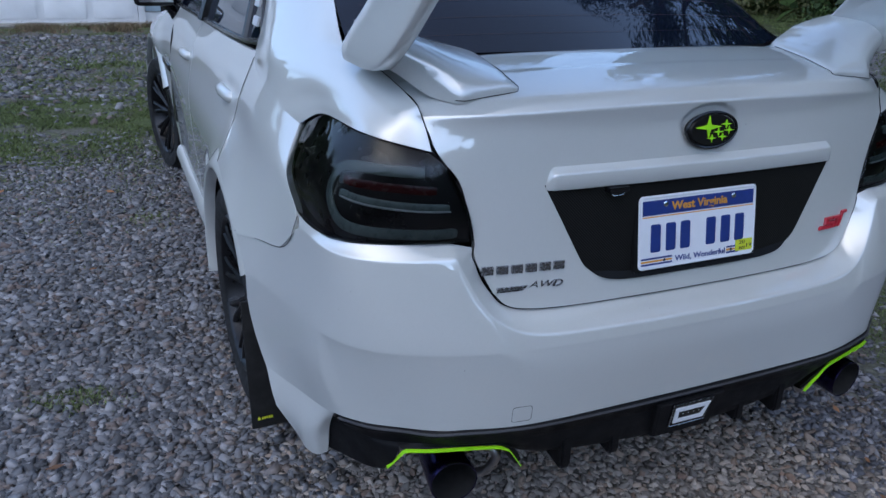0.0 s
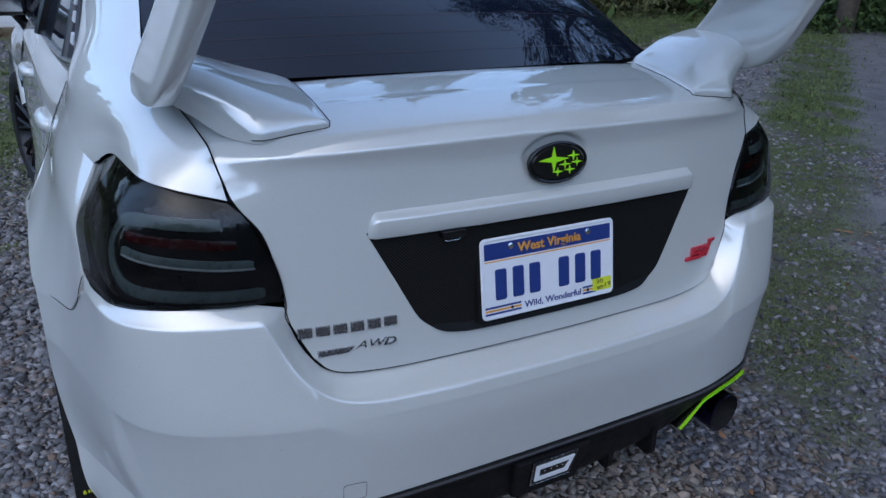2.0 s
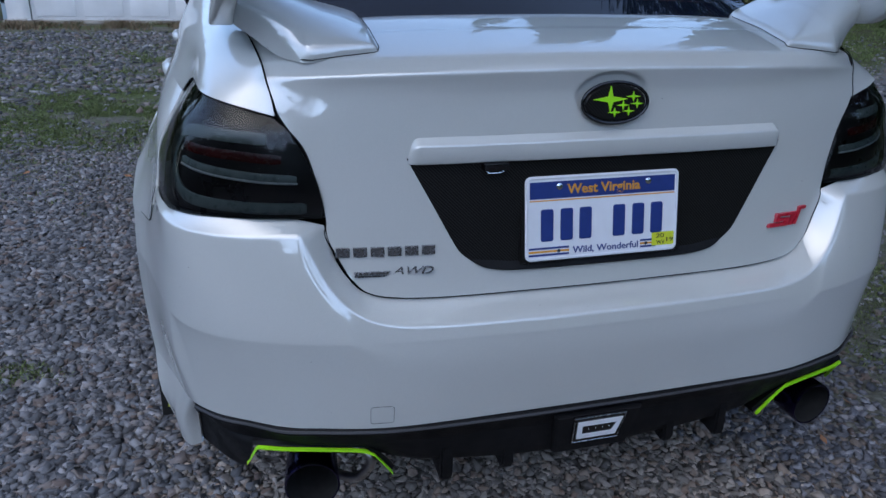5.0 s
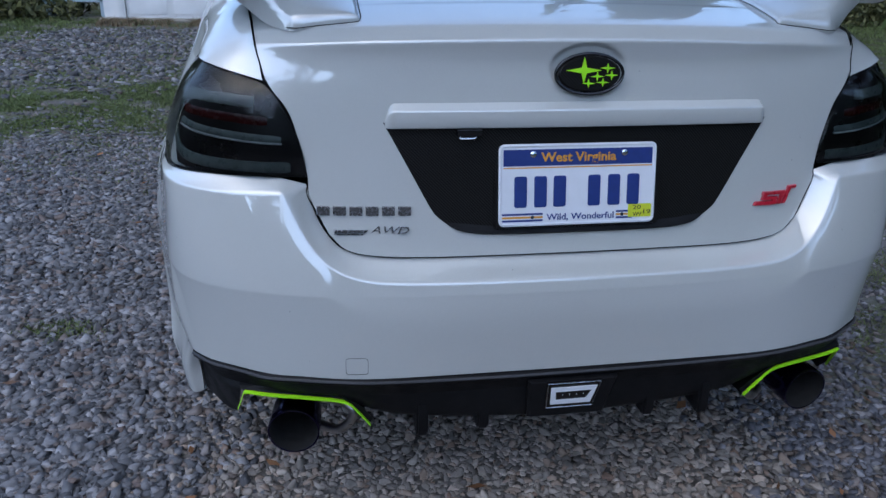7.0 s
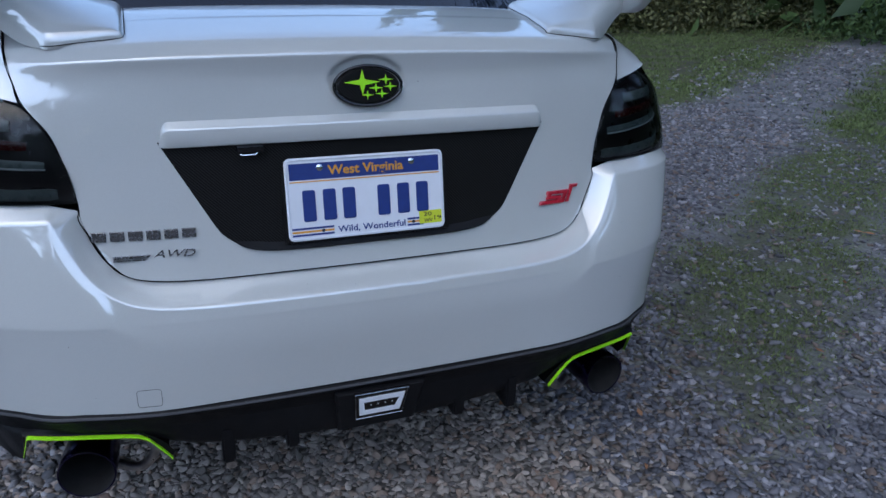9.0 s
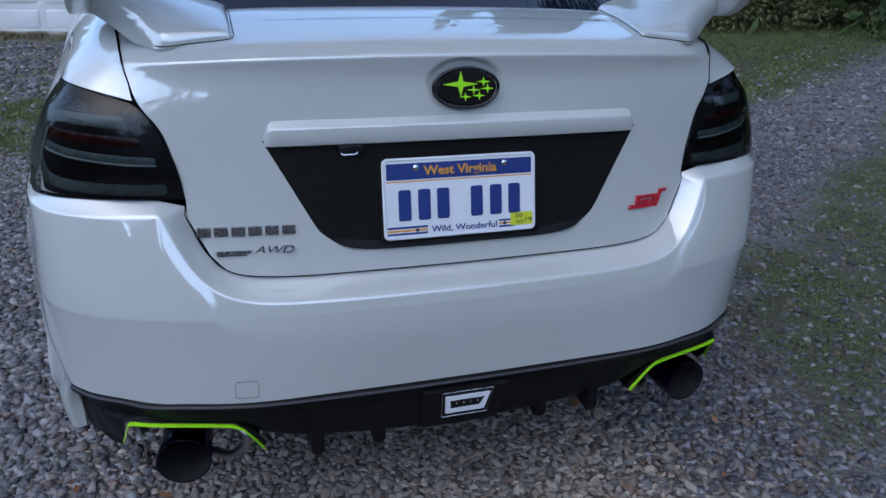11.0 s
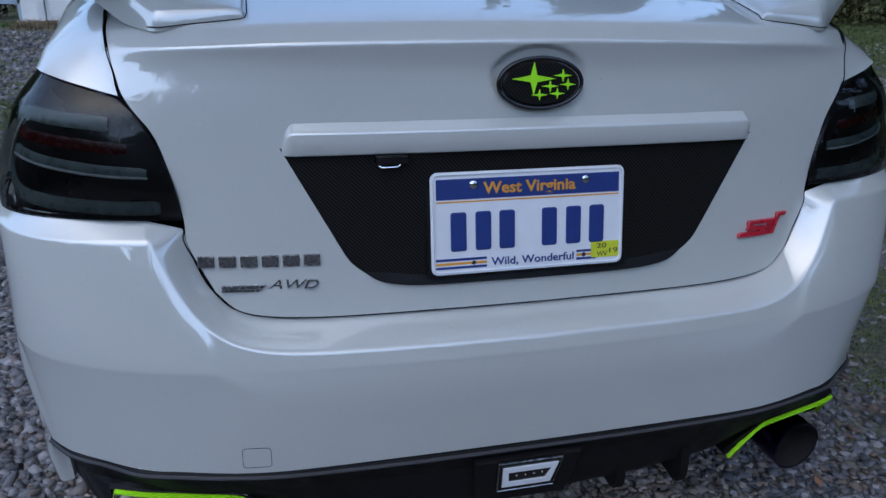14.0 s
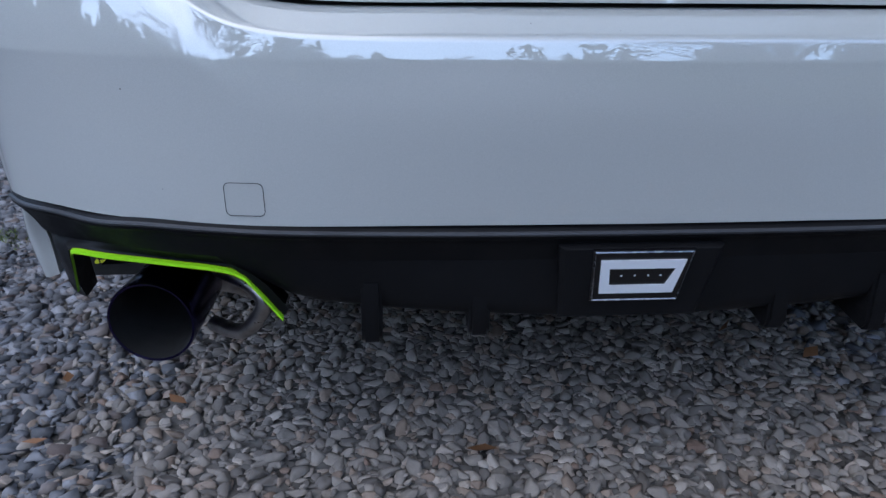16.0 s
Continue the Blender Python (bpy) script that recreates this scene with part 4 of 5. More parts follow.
def lamp_strip(g, line, width, depth, lift=0.0):
    """A bar laid along (u, v) points on the lamp's inner skin."""
    line = spline(line, 8)
    pts = np.array([lamp_at(u, v, g) for u, v in line])
    up = np.array([lamp_at(u, max(0.0, v - 0.02), g) for u, v in line]) - np.array([lamp_at(u, min(1.0, v + 0.02), g) for u, v in line])
    along = np.gradient(pts, axis=0)
    out = np.cross(along, up)
    out /= np.linalg.norm(out, axis=1)[:, None]
    out *= np.sign(-(out @ np.array((-0.5, 1.0, 0))))[:, None]
    side = np.cross(out, along)
    side /= np.linalg.norm(side, axis=1)[:, None]
    w = width * np.minimum(1, np.minimum(np.arange(len(pts)) + 0.75, len(pts) - np.arange(len(pts)) - 0.25))[:, None]
    rows = [pts + side * w / 2 - out * 0.002, pts + side * w / 2 + out * (depth + lift) * 0.6, pts + side * w / 4 + out * (depth + lift), pts - side * w / 4 + out * (depth + lift), pts - side * w / 2 + out * (depth + lift) * 0.6, pts - side * w / 2 - out * 0.002]
    return sheet(np.array(rows))


lamp_g = loft(LAMP, 9, 9)
inner_g = loft([[(x - 0.012 * k / 2.5, y + 0.016, z) for k, (x, y, z) in enumerate(r)] for r in LAMP], 9, 9)
for s in (-1, 1):
    side = (lambda m: m) if s > 0 else (lambda m: [m[0] * (-1, 1, 1), m[1]])
    lamp = part("tail_lamp", side(sheet(inner_g, (-0.01, 0.02, 0))), TL_HOUSING, car, "smoked black tail lamp with red reflectors")
    glass = side(sheet(lamp_g, (-0.006, 0.014, 0)))
    if s > 0:
        glass[1] = [q[::-1] for q in glass[1]]
    part("lens", glass, TL_GLASS, lamp, "smoked lamp glass")
    part("light_guide", side(lamp_strip(inner_g, [(0.12, 0.300), (0.32, 0.292), (0.48, 0.292), (0.585, 0.330), (0.63, 0.45), (0.61, 0.60), (0.54, 0.715), (0.40, 0.775), (0.22, 0.815), (0.055, 0.845)], 0.020, 0.004)), TL_GUIDE, lamp)
    part("red_reflector", side(lamp_strip(inner_g, [(0.10, 0.425), (0.30, 0.405), (0.45, 0.395), (0.545, 0.388)], 0.016, 0.002)), TL_RED, lamp)
    part("clear_bar", side(lamp_strip(inner_g, [(0.07, 0.565), (0.27, 0.535), (0.43, 0.505), (0.555, 0.475)], 0.017, 0.003)), TL_GUIDE, lamp)
    part("chrome_line", side(lamp_strip(inner_g, [(0.07, 0.590), (0.27, 0.560), (0.43, 0.528), (0.545, 0.500)], 0.004, 0.006)), TL_BAR, lamp)

# ---- quarter panels, pillars, roof ----
def evened(g, n):
    """Takes the waves out of a sheet; its border stays."""
    g = g.copy()
    for k in range(2 * n):
        f = 0.5 if k % 2 == 0 else -0.515
        m = (g[:-2, 1:-1] + g[2:, 1:-1] + g[1:-1, :-2] + g[1:-1, 2:]) / 4
        g[1:-1, 1:-1] += f * (m - g[1:-1, 1:-1])
    return g


QUARTER = [
    [(0.5765, 0.077, 0.954), (0.5835, 0.098, 1.000), (0.5915, 0.125, 1.034), (0.607, 0.270, 1.070), (0.618, 0.400, 1.083), (0.618, 0.500, 1.100)],
    [(0.650, 0.107, 0.973), (0.646, 0.140, 1.005), (0.642, 0.205, 1.036), (0.648, 0.325, 1.062), (0.652, 0.450, 1.080), (0.650, 0.580, 1.105)],
    [(0.690, 0.158, 0.983), (0.688, 0.210, 1.003), (0.685, 0.285, 1.022), (0.690, 0.400, 1.044), (0.695, 0.530, 1.060), (0.695, 0.700, 1.085)],
    [(0.708, 0.345, 0.977), (0.710, 0.385, 0.985), (0.710, 0.425, 0.998), (0.722, 0.500, 1.012), (0.730, 0.620, 1.025), (0.730, 0.780, 1.045)],
    [(0.733, 0.444, 0.937), (0.742, 0.480, 0.945), (0.750, 0.530, 0.953), (0.756, 0.610, 0.960), (0.752, 0.740, 0.974), (0.724, 0.955, 1.006)],
    [(0.780, 0.386, 0.855), (0.784, 0.450, 0.870), (0.786, 0.530, 0.885), (0.787, 0.620, 0.893), (0.783, 0.740, 0.903), (0.768, 0.943, 0.915)],
    [(0.788, 0.270, 0.798), (0.797, 0.380, 0.800), (0.806, 0.490, 0.802), (0.809, 0.620, 0.810), (0.804, 0.760, 0.822), (0.793, 0.938, 0.842)],
    [(0.800, 0.258, 0.758), (0.815, 0.328, 0.705), (0.837, 0.440, 0.683), (0.867, 0.570, 0.662), (0.862, 0.720, 0.715), (0.847, 0.922, 0.735)],
]
PILLAR = [
    [(0.618, 0.500, 1.100), (0.650, 0.580, 1.105), (0.695, 0.700, 1.085), (0.730, 0.780, 1.045), (0.716, 0.968, 1.014)],
    [(0.590, 0.660, 1.190), (0.618, 0.730, 1.185), (0.655, 0.830, 1.165), (0.682, 0.915, 1.130), (0.680, 1.015, 1.112)],
    [(0.555, 0.850, 1.290), (0.580, 0.910, 1.290), (0.615, 0.990, 1.270), (0.640, 1.050, 1.245), (0.645, 1.105, 1.225)],
    [(0.525, 1.050, 1.370), (0.545, 1.090, 1.372), (0.580, 1.160, 1.350), (0.605, 1.190, 1.330), (0.622, 1.230, 1.305)],
    [(0.500, 1.250, 1.420), (0.520, 1.270, 1.418), (0.555, 1.310, 1.395), (0.578, 1.345, 1.368), (0.594, 1.380, 1.345)],
]
# the shoulder line from the lamp to the door parts the upper sheet, which runs up the pillar, from the lower one
UPPER = [QUARTER[k] + [PILLAR[m][k] for m in range(1, 5)] for k in range(5)]
for s in (-1, 1):
    u, q = evened(loft(UPPER, 6, 8), 60), evened(loft(QUARTER[4:], 6, 8), 40)
    q[0] = u[-1][:q.shape[1]]
    if s < 0:
        u, q = flip(u), flip(q)
    part("quarter_panel", joined(sheet(u), sheet(q, (-0.014 * s, 0.003, 0))), PAINT, car, "pearl white quarter panel", sharp=50)
for s in (-1, 1):
    line = [np.array(p) * (s, 1, 1) for p in [(0.788, 0.256, 0.795), (0.797, 0.256, 0.770), (0.804, 0.275, 0.735), (0.815, 0.325, 0.705), (0.837, 0.440, 0.682), (0.867, 0.572, 0.661)]]
    part("bumper_seam", tube(spline(line, 5), 0.0007, 6), SHADOW_GAP, car)
    line = [np.array(r[-1]) * (s, 1, 1) + (0.001 * s, 0.004, 0) for r in QUARTER[4:]]
    part("door_seam", tube(spline(line, 5), 0.0009, 6), SHADOW_GAP, car)
roof_rows = [[(0, 1.12 + 0.3 * k, 1.435 + 0.035 * math.sin(math.pi * (k + 0.6) / 5.2)), (0.25, 1.13 + 0.3 * k, 1.43 + 0.035 * math.sin(math.pi * (k + 0.6) / 5.2)), (0.50, 1.20 + 0.29 * k, 1.40 + 0.030 * math.sin(math.pi * (k + 0.6) / 5.2)), (0.585, 1.30 + 0.27 * k, 1.355 + 0.025 * math.sin(math.pi * (k + 0.6) / 5.2))] for k in range(5)]
part("roof", sheet(loft([mirrored(r) for r in roof_rows], 5, 4)), PAINT, car, "pearl white roof")
REAR_GLASS = [[(0, 0.365, 1.085), (0.3, 0.385, 1.083), (0.50, 0.42, 1.078), (0.612, 0.47, 1.085)], [(0, 0.60, 1.215), (0.3, 0.61, 1.212), (0.49, 0.635, 1.20), (0.588, 0.67, 1.19)], [(0, 0.85, 1.335), (0.28, 0.86, 1.33), (0.46, 0.875, 1.315), (0.55, 0.89, 1.30)], [(0, 1.12, 1.435), (0.26, 1.125, 1.43), (0.43, 1.14, 1.42), (0.505, 1.20, 1.40)]]
rear_window = part("rear_window", sheet(loft([mirrored(r) for r in REAR_GLASS], 6, 8)), WINDOW, car, "dark tinted rear window")
glass = loft([mirrored(r) for r in REAR_GLASS], 6, 8)
HEATER = worn("heater_wire", (0.10, 0.045, 0.03), 0.5, amount=0.2)
for k in range(2, 22, 2):
    row = glass[k][3:-3] + (0, -0.0012, 0.0012)
    part("heater_wire", tube(row[::2], 0.0002, 4), HEATER, rear_window)

# ---- spoiler on the trunk lid ----
spoiler = part("spoiler", joined(*[sheet([[(sx, -0.10 + yy, 1.40 + zz + 0.02 * (1 - (sx / 0.66) ** 2)) for yy, zz in ((0.0, 0.03), (0.02, 0.036), (0.1, 0.028), (0.25, 0.002), (0.27, -0.004), (0.25, -0.010), (0.1, 0.004), (0.02, 0.018), (0.0, 0.03))] for sx in np.linspace(-0.66, 0.66, 25)])]), PAINT, car, "tall pearl white rear spoiler")
FOOT = [
    (0.403, [(0.086, 1.050), (0.086, 1.056), (0.089, 1.060), (0.170, 1.079), (0.262, 1.093), (0.270, 1.092), (0.273, 1.080)]),
    (0.409, [(0.083, 1.049), (0.084, 1.062), (0.090, 1.067), (0.172, 1.088), (0.270, 1.102), (0.282, 1.099), (0.288, 1.082)]),
    (0.428, [(0.082, 1.047), (0.084, 1.066), (0.096, 1.074), (0.178, 1.095), (0.282, 1.109), (0.296, 1.105), (0.304, 1.082)]),
    (0.470, [(0.081, 1.043), (0.084, 1.064), (0.104, 1.082), (0.186, 1.108), (0.300, 1.120), (0.318, 1.114), (0.330, 1.082)]),
    (0.512, [(0.080, 1.038), (0.084, 1.062), (0.112, 1.092), (0.194, 1.124), (0.316, 1.132), (0.338, 1.124), (0.352, 1.082)]),
    (0.530, [(0.088, 1.038), (0.096, 1.066), (0.120, 1.100), (0.198, 1.132), (0.322, 1.138), (0.345, 1.128), (0.362, 1.083)]),
    (0.565, [(0.122, 1.046), (0.122, 1.082), (0.135, 1.116), (0.202, 1.146), (0.326, 1.148), (0.350, 1.136), (0.370, 1.088)]),
    (0.605, [(0.150, 1.075), (0.142, 1.104), (0.148, 1.130), (0.203, 1.158), (0.326, 1.158), (0.350, 1.144), (0.374, 1.102)]),
    (0.640, [(0.165, 1.098), (0.154, 1.122), (0.158, 1.142), (0.203, 1.168), (0.324, 1.166), (0.348, 1.150), (0.372, 1.115)]),
]


def crisp(p):
    """Doubles the inner points of a profile, so that its faces stay flat between rounded edges."""
    p = np.array(p)
    out = [p[0]]
    for k in range(1, len(p) - 1):
        out += [p[k] + (p[k - 1] - p[k]) * 0.27, p[k] + (p[k + 1] - p[k]) * 0.27]
    return out + [p[-1]]


UPRIGHT = [
    (1.088, 0.648, 0.180, 0.335), (1.093, 0.647, 0.140, 0.352), (1.112, 0.645, 0.100, 0.358), (1.150, 0.636, 0.055, 0.322), (1.200, 0.622, 0.014, 0.268), (1.260, 0.606, -0.030, 0.214), (1.340, 0.588, -0.085, 0.155), (1.430, 0.570, -0.140, 0.095),
]
for s in (-1, 1):
    g = loft([[(s * x, y, z) for y, z in crisp(prof)] for x, prof in FOOT], 3, 5)
    cap = [g[0], [list(range(g.shape[1]))]]
    part("foot", joined(sheet(g), cap), PAINT, spoiler, sharp=60)
    base = [(s * x, prof[0][0] - 0.003, prof[0][1] + 0.005) for x, prof in FOOT[:6]]
    base = [(s * (FOOT[0][0] - 0.003), y, z + 0.002) for y, z in FOOT[0][1][4:1:-1]] + base
    part("foot_seam", tube(base, 0.0008, 6), SHADOW_GAP, spoiler)
    rings = []
    for z, x, y0, y1 in UPRIGHT:
        ring = []
        for a in np.linspace(0, 2 * np.pi, 28, endpoint=False):
            c, q = math.cos(a), math.sin(a)
            c, q = math.copysign(abs(c) ** 0.42, c), math.copysign(abs(q) ** 0.36, q)
            ring.append((s * (x + 0.021 * q), (y0 + y1) / 2 + (y1 - y0) / 2 * c, z))
        rings.append(ring + ring[:1])
    g = spline(np.array(rings), 5)
    part("upright", joined(sheet(g), [g[0][:-1], [list(range(28))]]), PAINT, spoiler, sharp=60)

# ---- sides and front ----
REAR_DOOR = [
    [(0.800, 1.31, 0.26), (0.825, 1.29, 0.42), (0.852, 1.14, 0.645), (0.846, 0.93, 0.737), (0.792, 0.942, 0.845), (0.768, 0.947, 0.918), (0.714, 0.975, 1.020)],
    [(0.798, 1.37, 0.26), (0.812, 1.36, 0.42), (0.836, 1.25, 0.635), (0.826, 1.08, 0.738), (0.786, 1.09, 0.850), (0.764, 1.10, 0.922), (0.716, 1.10, 1.012)],
    [(0.790, 1.50, 0.26), (0.801, 1.50, 0.42), (0.816, 1.46, 0.61), (0.809, 1.36, 0.740), (0.781, 1.36, 0.855), (0.762, 1.36, 0.925), (0.718, 1.36, 1.006)],
    [(0.784, 1.75, 0.26), (0.793, 1.75, 0.42), (0.804, 1.74, 0.61), (0.801, 1.70, 0.740), (0.777, 1.70, 0.858), (0.760, 1.70, 0.928), (0.720, 1.70, 1.002)],
    [(0.780, 1.98, 0.26), (0.788, 1.98, 0.42), (0.798, 1.98, 0.61), (0.797, 1.98, 0.740), (0.774, 1.98, 0.860), (0.758, 1.98, 0.930), (0.720, 1.98, 1.000)],
]
FRONT_DOOR = [[(x - d, y, z) for x, _, z in REAR_DOOR[-1]] for y, d in ((1.988, 0.0), (2.30, 0.004), (2.60, 0.009), (2.825, 0.013))]


def door_handle(y, z):
    h = spline([(-0.752, y + 0.10, z), (-0.778, y + 0.075, z + 0.002), (-0.785, y, z + 0.002), (-0.778, y - 0.075, z), (-0.752, y - 0.10, z - 0.004)], 5)
    r = np.interp(np.linspace(0, 1, len(h)), [0, 0.2, 0.5, 0.8, 1], [0.010, 0.015, 0.018, 0.017, 0.010])
    return tube(h, r, 12)


for s in (-1, 1):
    fx = np.array((-s, 1, 1))
    for rows_, hy, hz in ((REAR_DOOR, 1.15, 0.880), (FRONT_DOOR, 2.16, 0.860)):
        g = loft(rows_, 5, 5)
        g[..., 0] *= s
        d = part("door", sheet(g, (-0.012 * s, 0, 0)), PAINT, car, "closed pearl white door")
        hv = door_handle(hy, hz)
        part("handle", [hv[0] * fx, hv[1]], PAINT, d)
    # wheel arches, sill, front wing
    for yc, x0 in ((0.93, 0.856), (3.58, 0.796)):
        rows = []
        for r, x in ((0.352, x0 - 0.03), (0.362, x0), (0.385, x0 - 0.004), (0.43, x0 - 0.04)):
            rows.append([(s * x, yc + r * math.cos(a), 0.335 + r * math.sin(a) * 1.02) for a in np.linspace(radians(-12), radians(150), 23)])
        part("wheel_arch", sheet(loft(rows, 1, 3)), PAINT, car)
    sill = [[(s * (0.772 - d), y, 0.30), (s * (0.806 - d), y, 0.27), (s * (0.812 - d), y, 0.22), (s * (0.772 - d), y, 0.185)] for y, d in ((1.30, 0.0), (1.7, 0.006), (2.1, 0.012), (2.5, 0.018), (2.95, 0.024))]
    part("side_skirt", sheet(loft(sill, 4, 2)), PAINT, car, "white side skirt")
    rows = []
    for y, b in ((2.835, 0.0), (3.2, 0.005), (3.45, 0.02), (3.75, 0.02), (4.0, 0.005), (4.2, -0.05)):
        fall = np.interp(y, [3.2, 3.6, 4.0, 4.2], [0.0, 0.032, 0.105, 0.20])
        rows.append([(s * x, y, z) for x, z in [(0.772 + b, 0.70), (0.780 + b, 0.76 - fall * 0.15), (0.766 + b * 0.6, 0.86 - fall * 0.6), (0.74, 0.93 - fall * 0.9), (0.69, 0.970 - fall)]])
    part("front_wing", sheet(loft(rows, 4, 4)), PAINT, car)
    back = [[(s * 0.764, 2.835, 0.26), (s * 0.770, 2.835, 0.45), (s * 0.778, 2.835, 0.72)], [(s * 0.765, 2.89, 0.26), (s * 0.772, 2.92, 0.45), (s * 0.782, 3.04, 0.72)], [(s * 0.766, 2.95, 0.28), (s * 0.776, 3.02, 0.45), (s * 0.786, 3.25, 0.70)]]
    part("wing_rear", sheet(loft(back, 4, 4)), PAINT, car)
    part("wing_vent", box_bm((0.012, 0.10, 0.25), (s * 0.774, 2.925, 0.545), 0.004), GLOSS_BLACK, car, "black wing vent")
    part("wing_trim", box_bm((0.014, 0.34, 0.032), (s * 0.784, 3.05, 0.690), 0.005), GLOSS_BLACK, car, "black wing trim bar")
    # side glass, pillars
    belt = [(0.690, 0.985, 1.040), (0.704, 1.25, 1.022), (0.711, 1.75, 1.012), (0.708, 3.05, 0.995)]
    top = [(0.640, 1.100, 1.225), (0.592, 1.42, 1.355), (0.575, 2.0, 1.385), (0.600, 2.62, 1.335)]
    g = np.array([spline([(s * x, y, z) for x, y, z in belt], 8), spline([(s * x, y, z) for x, y, z in top], 8)])
    part("side_window", sheet(spline(g, 4)), WINDOW, car, "dark tinted side window")
    for a, b, r in ((belt, None, 0.010), (top, None, 0.012)):
        part("window_trim", tube(spline([(s * (x + 0.004), y, z) for x, y, z in a], 8), r, 8), GLOSS_BLACK, car)
    part("window_trim", tube(spline([(s * 0.692, 0.983, 1.038), (s * 0.674, 1.030, 1.12), (s * 0.642, 1.10, 1.225)], 5), 0.011, 8), GLOSS_BLACK, car)
    part("door_pillar", tube([(s * 0.712, 1.98, 1.0), (s * 0.578, 1.98, 1.385)], 0.03, 8), GLOSS_BLACK, car)
    part("door_pillar", tube([(s * 0.703, 1.20, 1.02), (s * 0.622, 1.25, 1.27)], 0.014, 8), GLOSS_BLACK, car)
    part("roof_rail", tube(spline([(s * x, y, z + 0.014) for x, y, z in [(0.62, 1.20, 1.315)] + top[1:] + [(0.745, 3.25, 1.0)]], 6), 0.022, 10), PAINT, car)
    mirror = part("door_mirror", box_bm((0.19, 0.11, 0.125), (s * 0.812, 2.93, 1.047), 0.035, seg=4), GLOSS_BLACK, car, "gloss black door mirror")
    part("mirror_stalk", tube([(s * 0.728, 2.93, 0.905), (s * 0.738, 2.93, 0.95), (s * 0.770, 2.92, 1.01)], [0.012, 0.02, 0.026], 8), GLOSS_BLACK, mirror)
    part("mirror_glass", box_bm((0.150, 0.006, 0.088), (s * 0.812, 2.874, 1.049), 0.002), CHROME, mirror)

hood_rows = [[(0, 3.10, 1.02), (0.35, 3.12, 1.01), (0.60, 3.15, 0.985), (0.71, 3.2, 0.965)], [(0, 3.6, 0.97), (0.35, 3.6, 0.965), (0.60, 3.6, 0.945), (0.71, 3.6, 0.93)], [(0, 4.1, 0.88), (0.35, 4.08, 0.875), (0.58, 4.05, 0.86), (0.70, 4.0, 0.86)], [(0, 4.36, 0.74), (0.35, 4.33, 0.735), (0.55, 4.25, 0.73), (0.70, 4.12, 0.73)]]
part("bonnet", sheet(loft([mirrored(r) for r in hood_rows], 5, 4)), PAINT, car, "pearl white bonnet")
nose = [[(0, 4.36, 0.74), (0.35, 4.33, 0.735), (0.60, 4.22, 0.73), (0.80, 3.98, 0.74)], [(0, 4.42, 0.5), (0.35, 4.39, 0.5), (0.62, 4.28, 0.5), (0.83, 3.98, 0.5)], [(0, 4.40, 0.22), (0.35, 4.37, 0.22), (0.62, 4.26, 0.22), (0.82, 3.98, 0.22)]]
part("front_bumper", sheet(loft([mirrored(r) for r in nose], 5, 4)), PAINT, car, "pearl white front bumper")
shield = [[(0, 2.40, 1.445), (0.3, 2.42, 1.435), (0.52, 2.50, 1.39), (0.60, 2.62, 1.34)], [(0, 2.8, 1.24), (0.35, 2.82, 1.23), (0.60, 2.88, 1.19), (0.68, 2.95, 1.16)], [(0, 3.18, 1.02), (0.35, 3.19, 1.01), (0.62, 3.22, 0.99), (0.75, 3.24, 0.985)]]
part("windscreen", sheet(loft([mirrored(r) for r in shield], 5, 4)), WINDOW, car, "windscreen")

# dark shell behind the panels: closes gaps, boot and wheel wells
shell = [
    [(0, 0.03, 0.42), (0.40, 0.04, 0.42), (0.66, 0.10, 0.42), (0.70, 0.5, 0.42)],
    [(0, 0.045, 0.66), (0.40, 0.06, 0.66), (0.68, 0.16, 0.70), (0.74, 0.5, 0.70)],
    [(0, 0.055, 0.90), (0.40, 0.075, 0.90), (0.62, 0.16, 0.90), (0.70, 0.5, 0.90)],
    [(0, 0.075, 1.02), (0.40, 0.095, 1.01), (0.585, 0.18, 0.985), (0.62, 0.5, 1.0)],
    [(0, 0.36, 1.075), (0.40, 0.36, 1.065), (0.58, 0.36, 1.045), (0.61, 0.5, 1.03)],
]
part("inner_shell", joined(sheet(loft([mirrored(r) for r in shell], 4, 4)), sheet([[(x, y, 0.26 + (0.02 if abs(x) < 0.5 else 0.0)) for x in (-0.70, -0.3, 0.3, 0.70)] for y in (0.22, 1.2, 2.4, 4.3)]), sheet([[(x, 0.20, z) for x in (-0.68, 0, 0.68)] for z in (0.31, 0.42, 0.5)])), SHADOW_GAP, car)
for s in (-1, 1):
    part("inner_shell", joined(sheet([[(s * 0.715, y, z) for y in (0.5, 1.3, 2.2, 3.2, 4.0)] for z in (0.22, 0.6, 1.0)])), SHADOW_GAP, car)


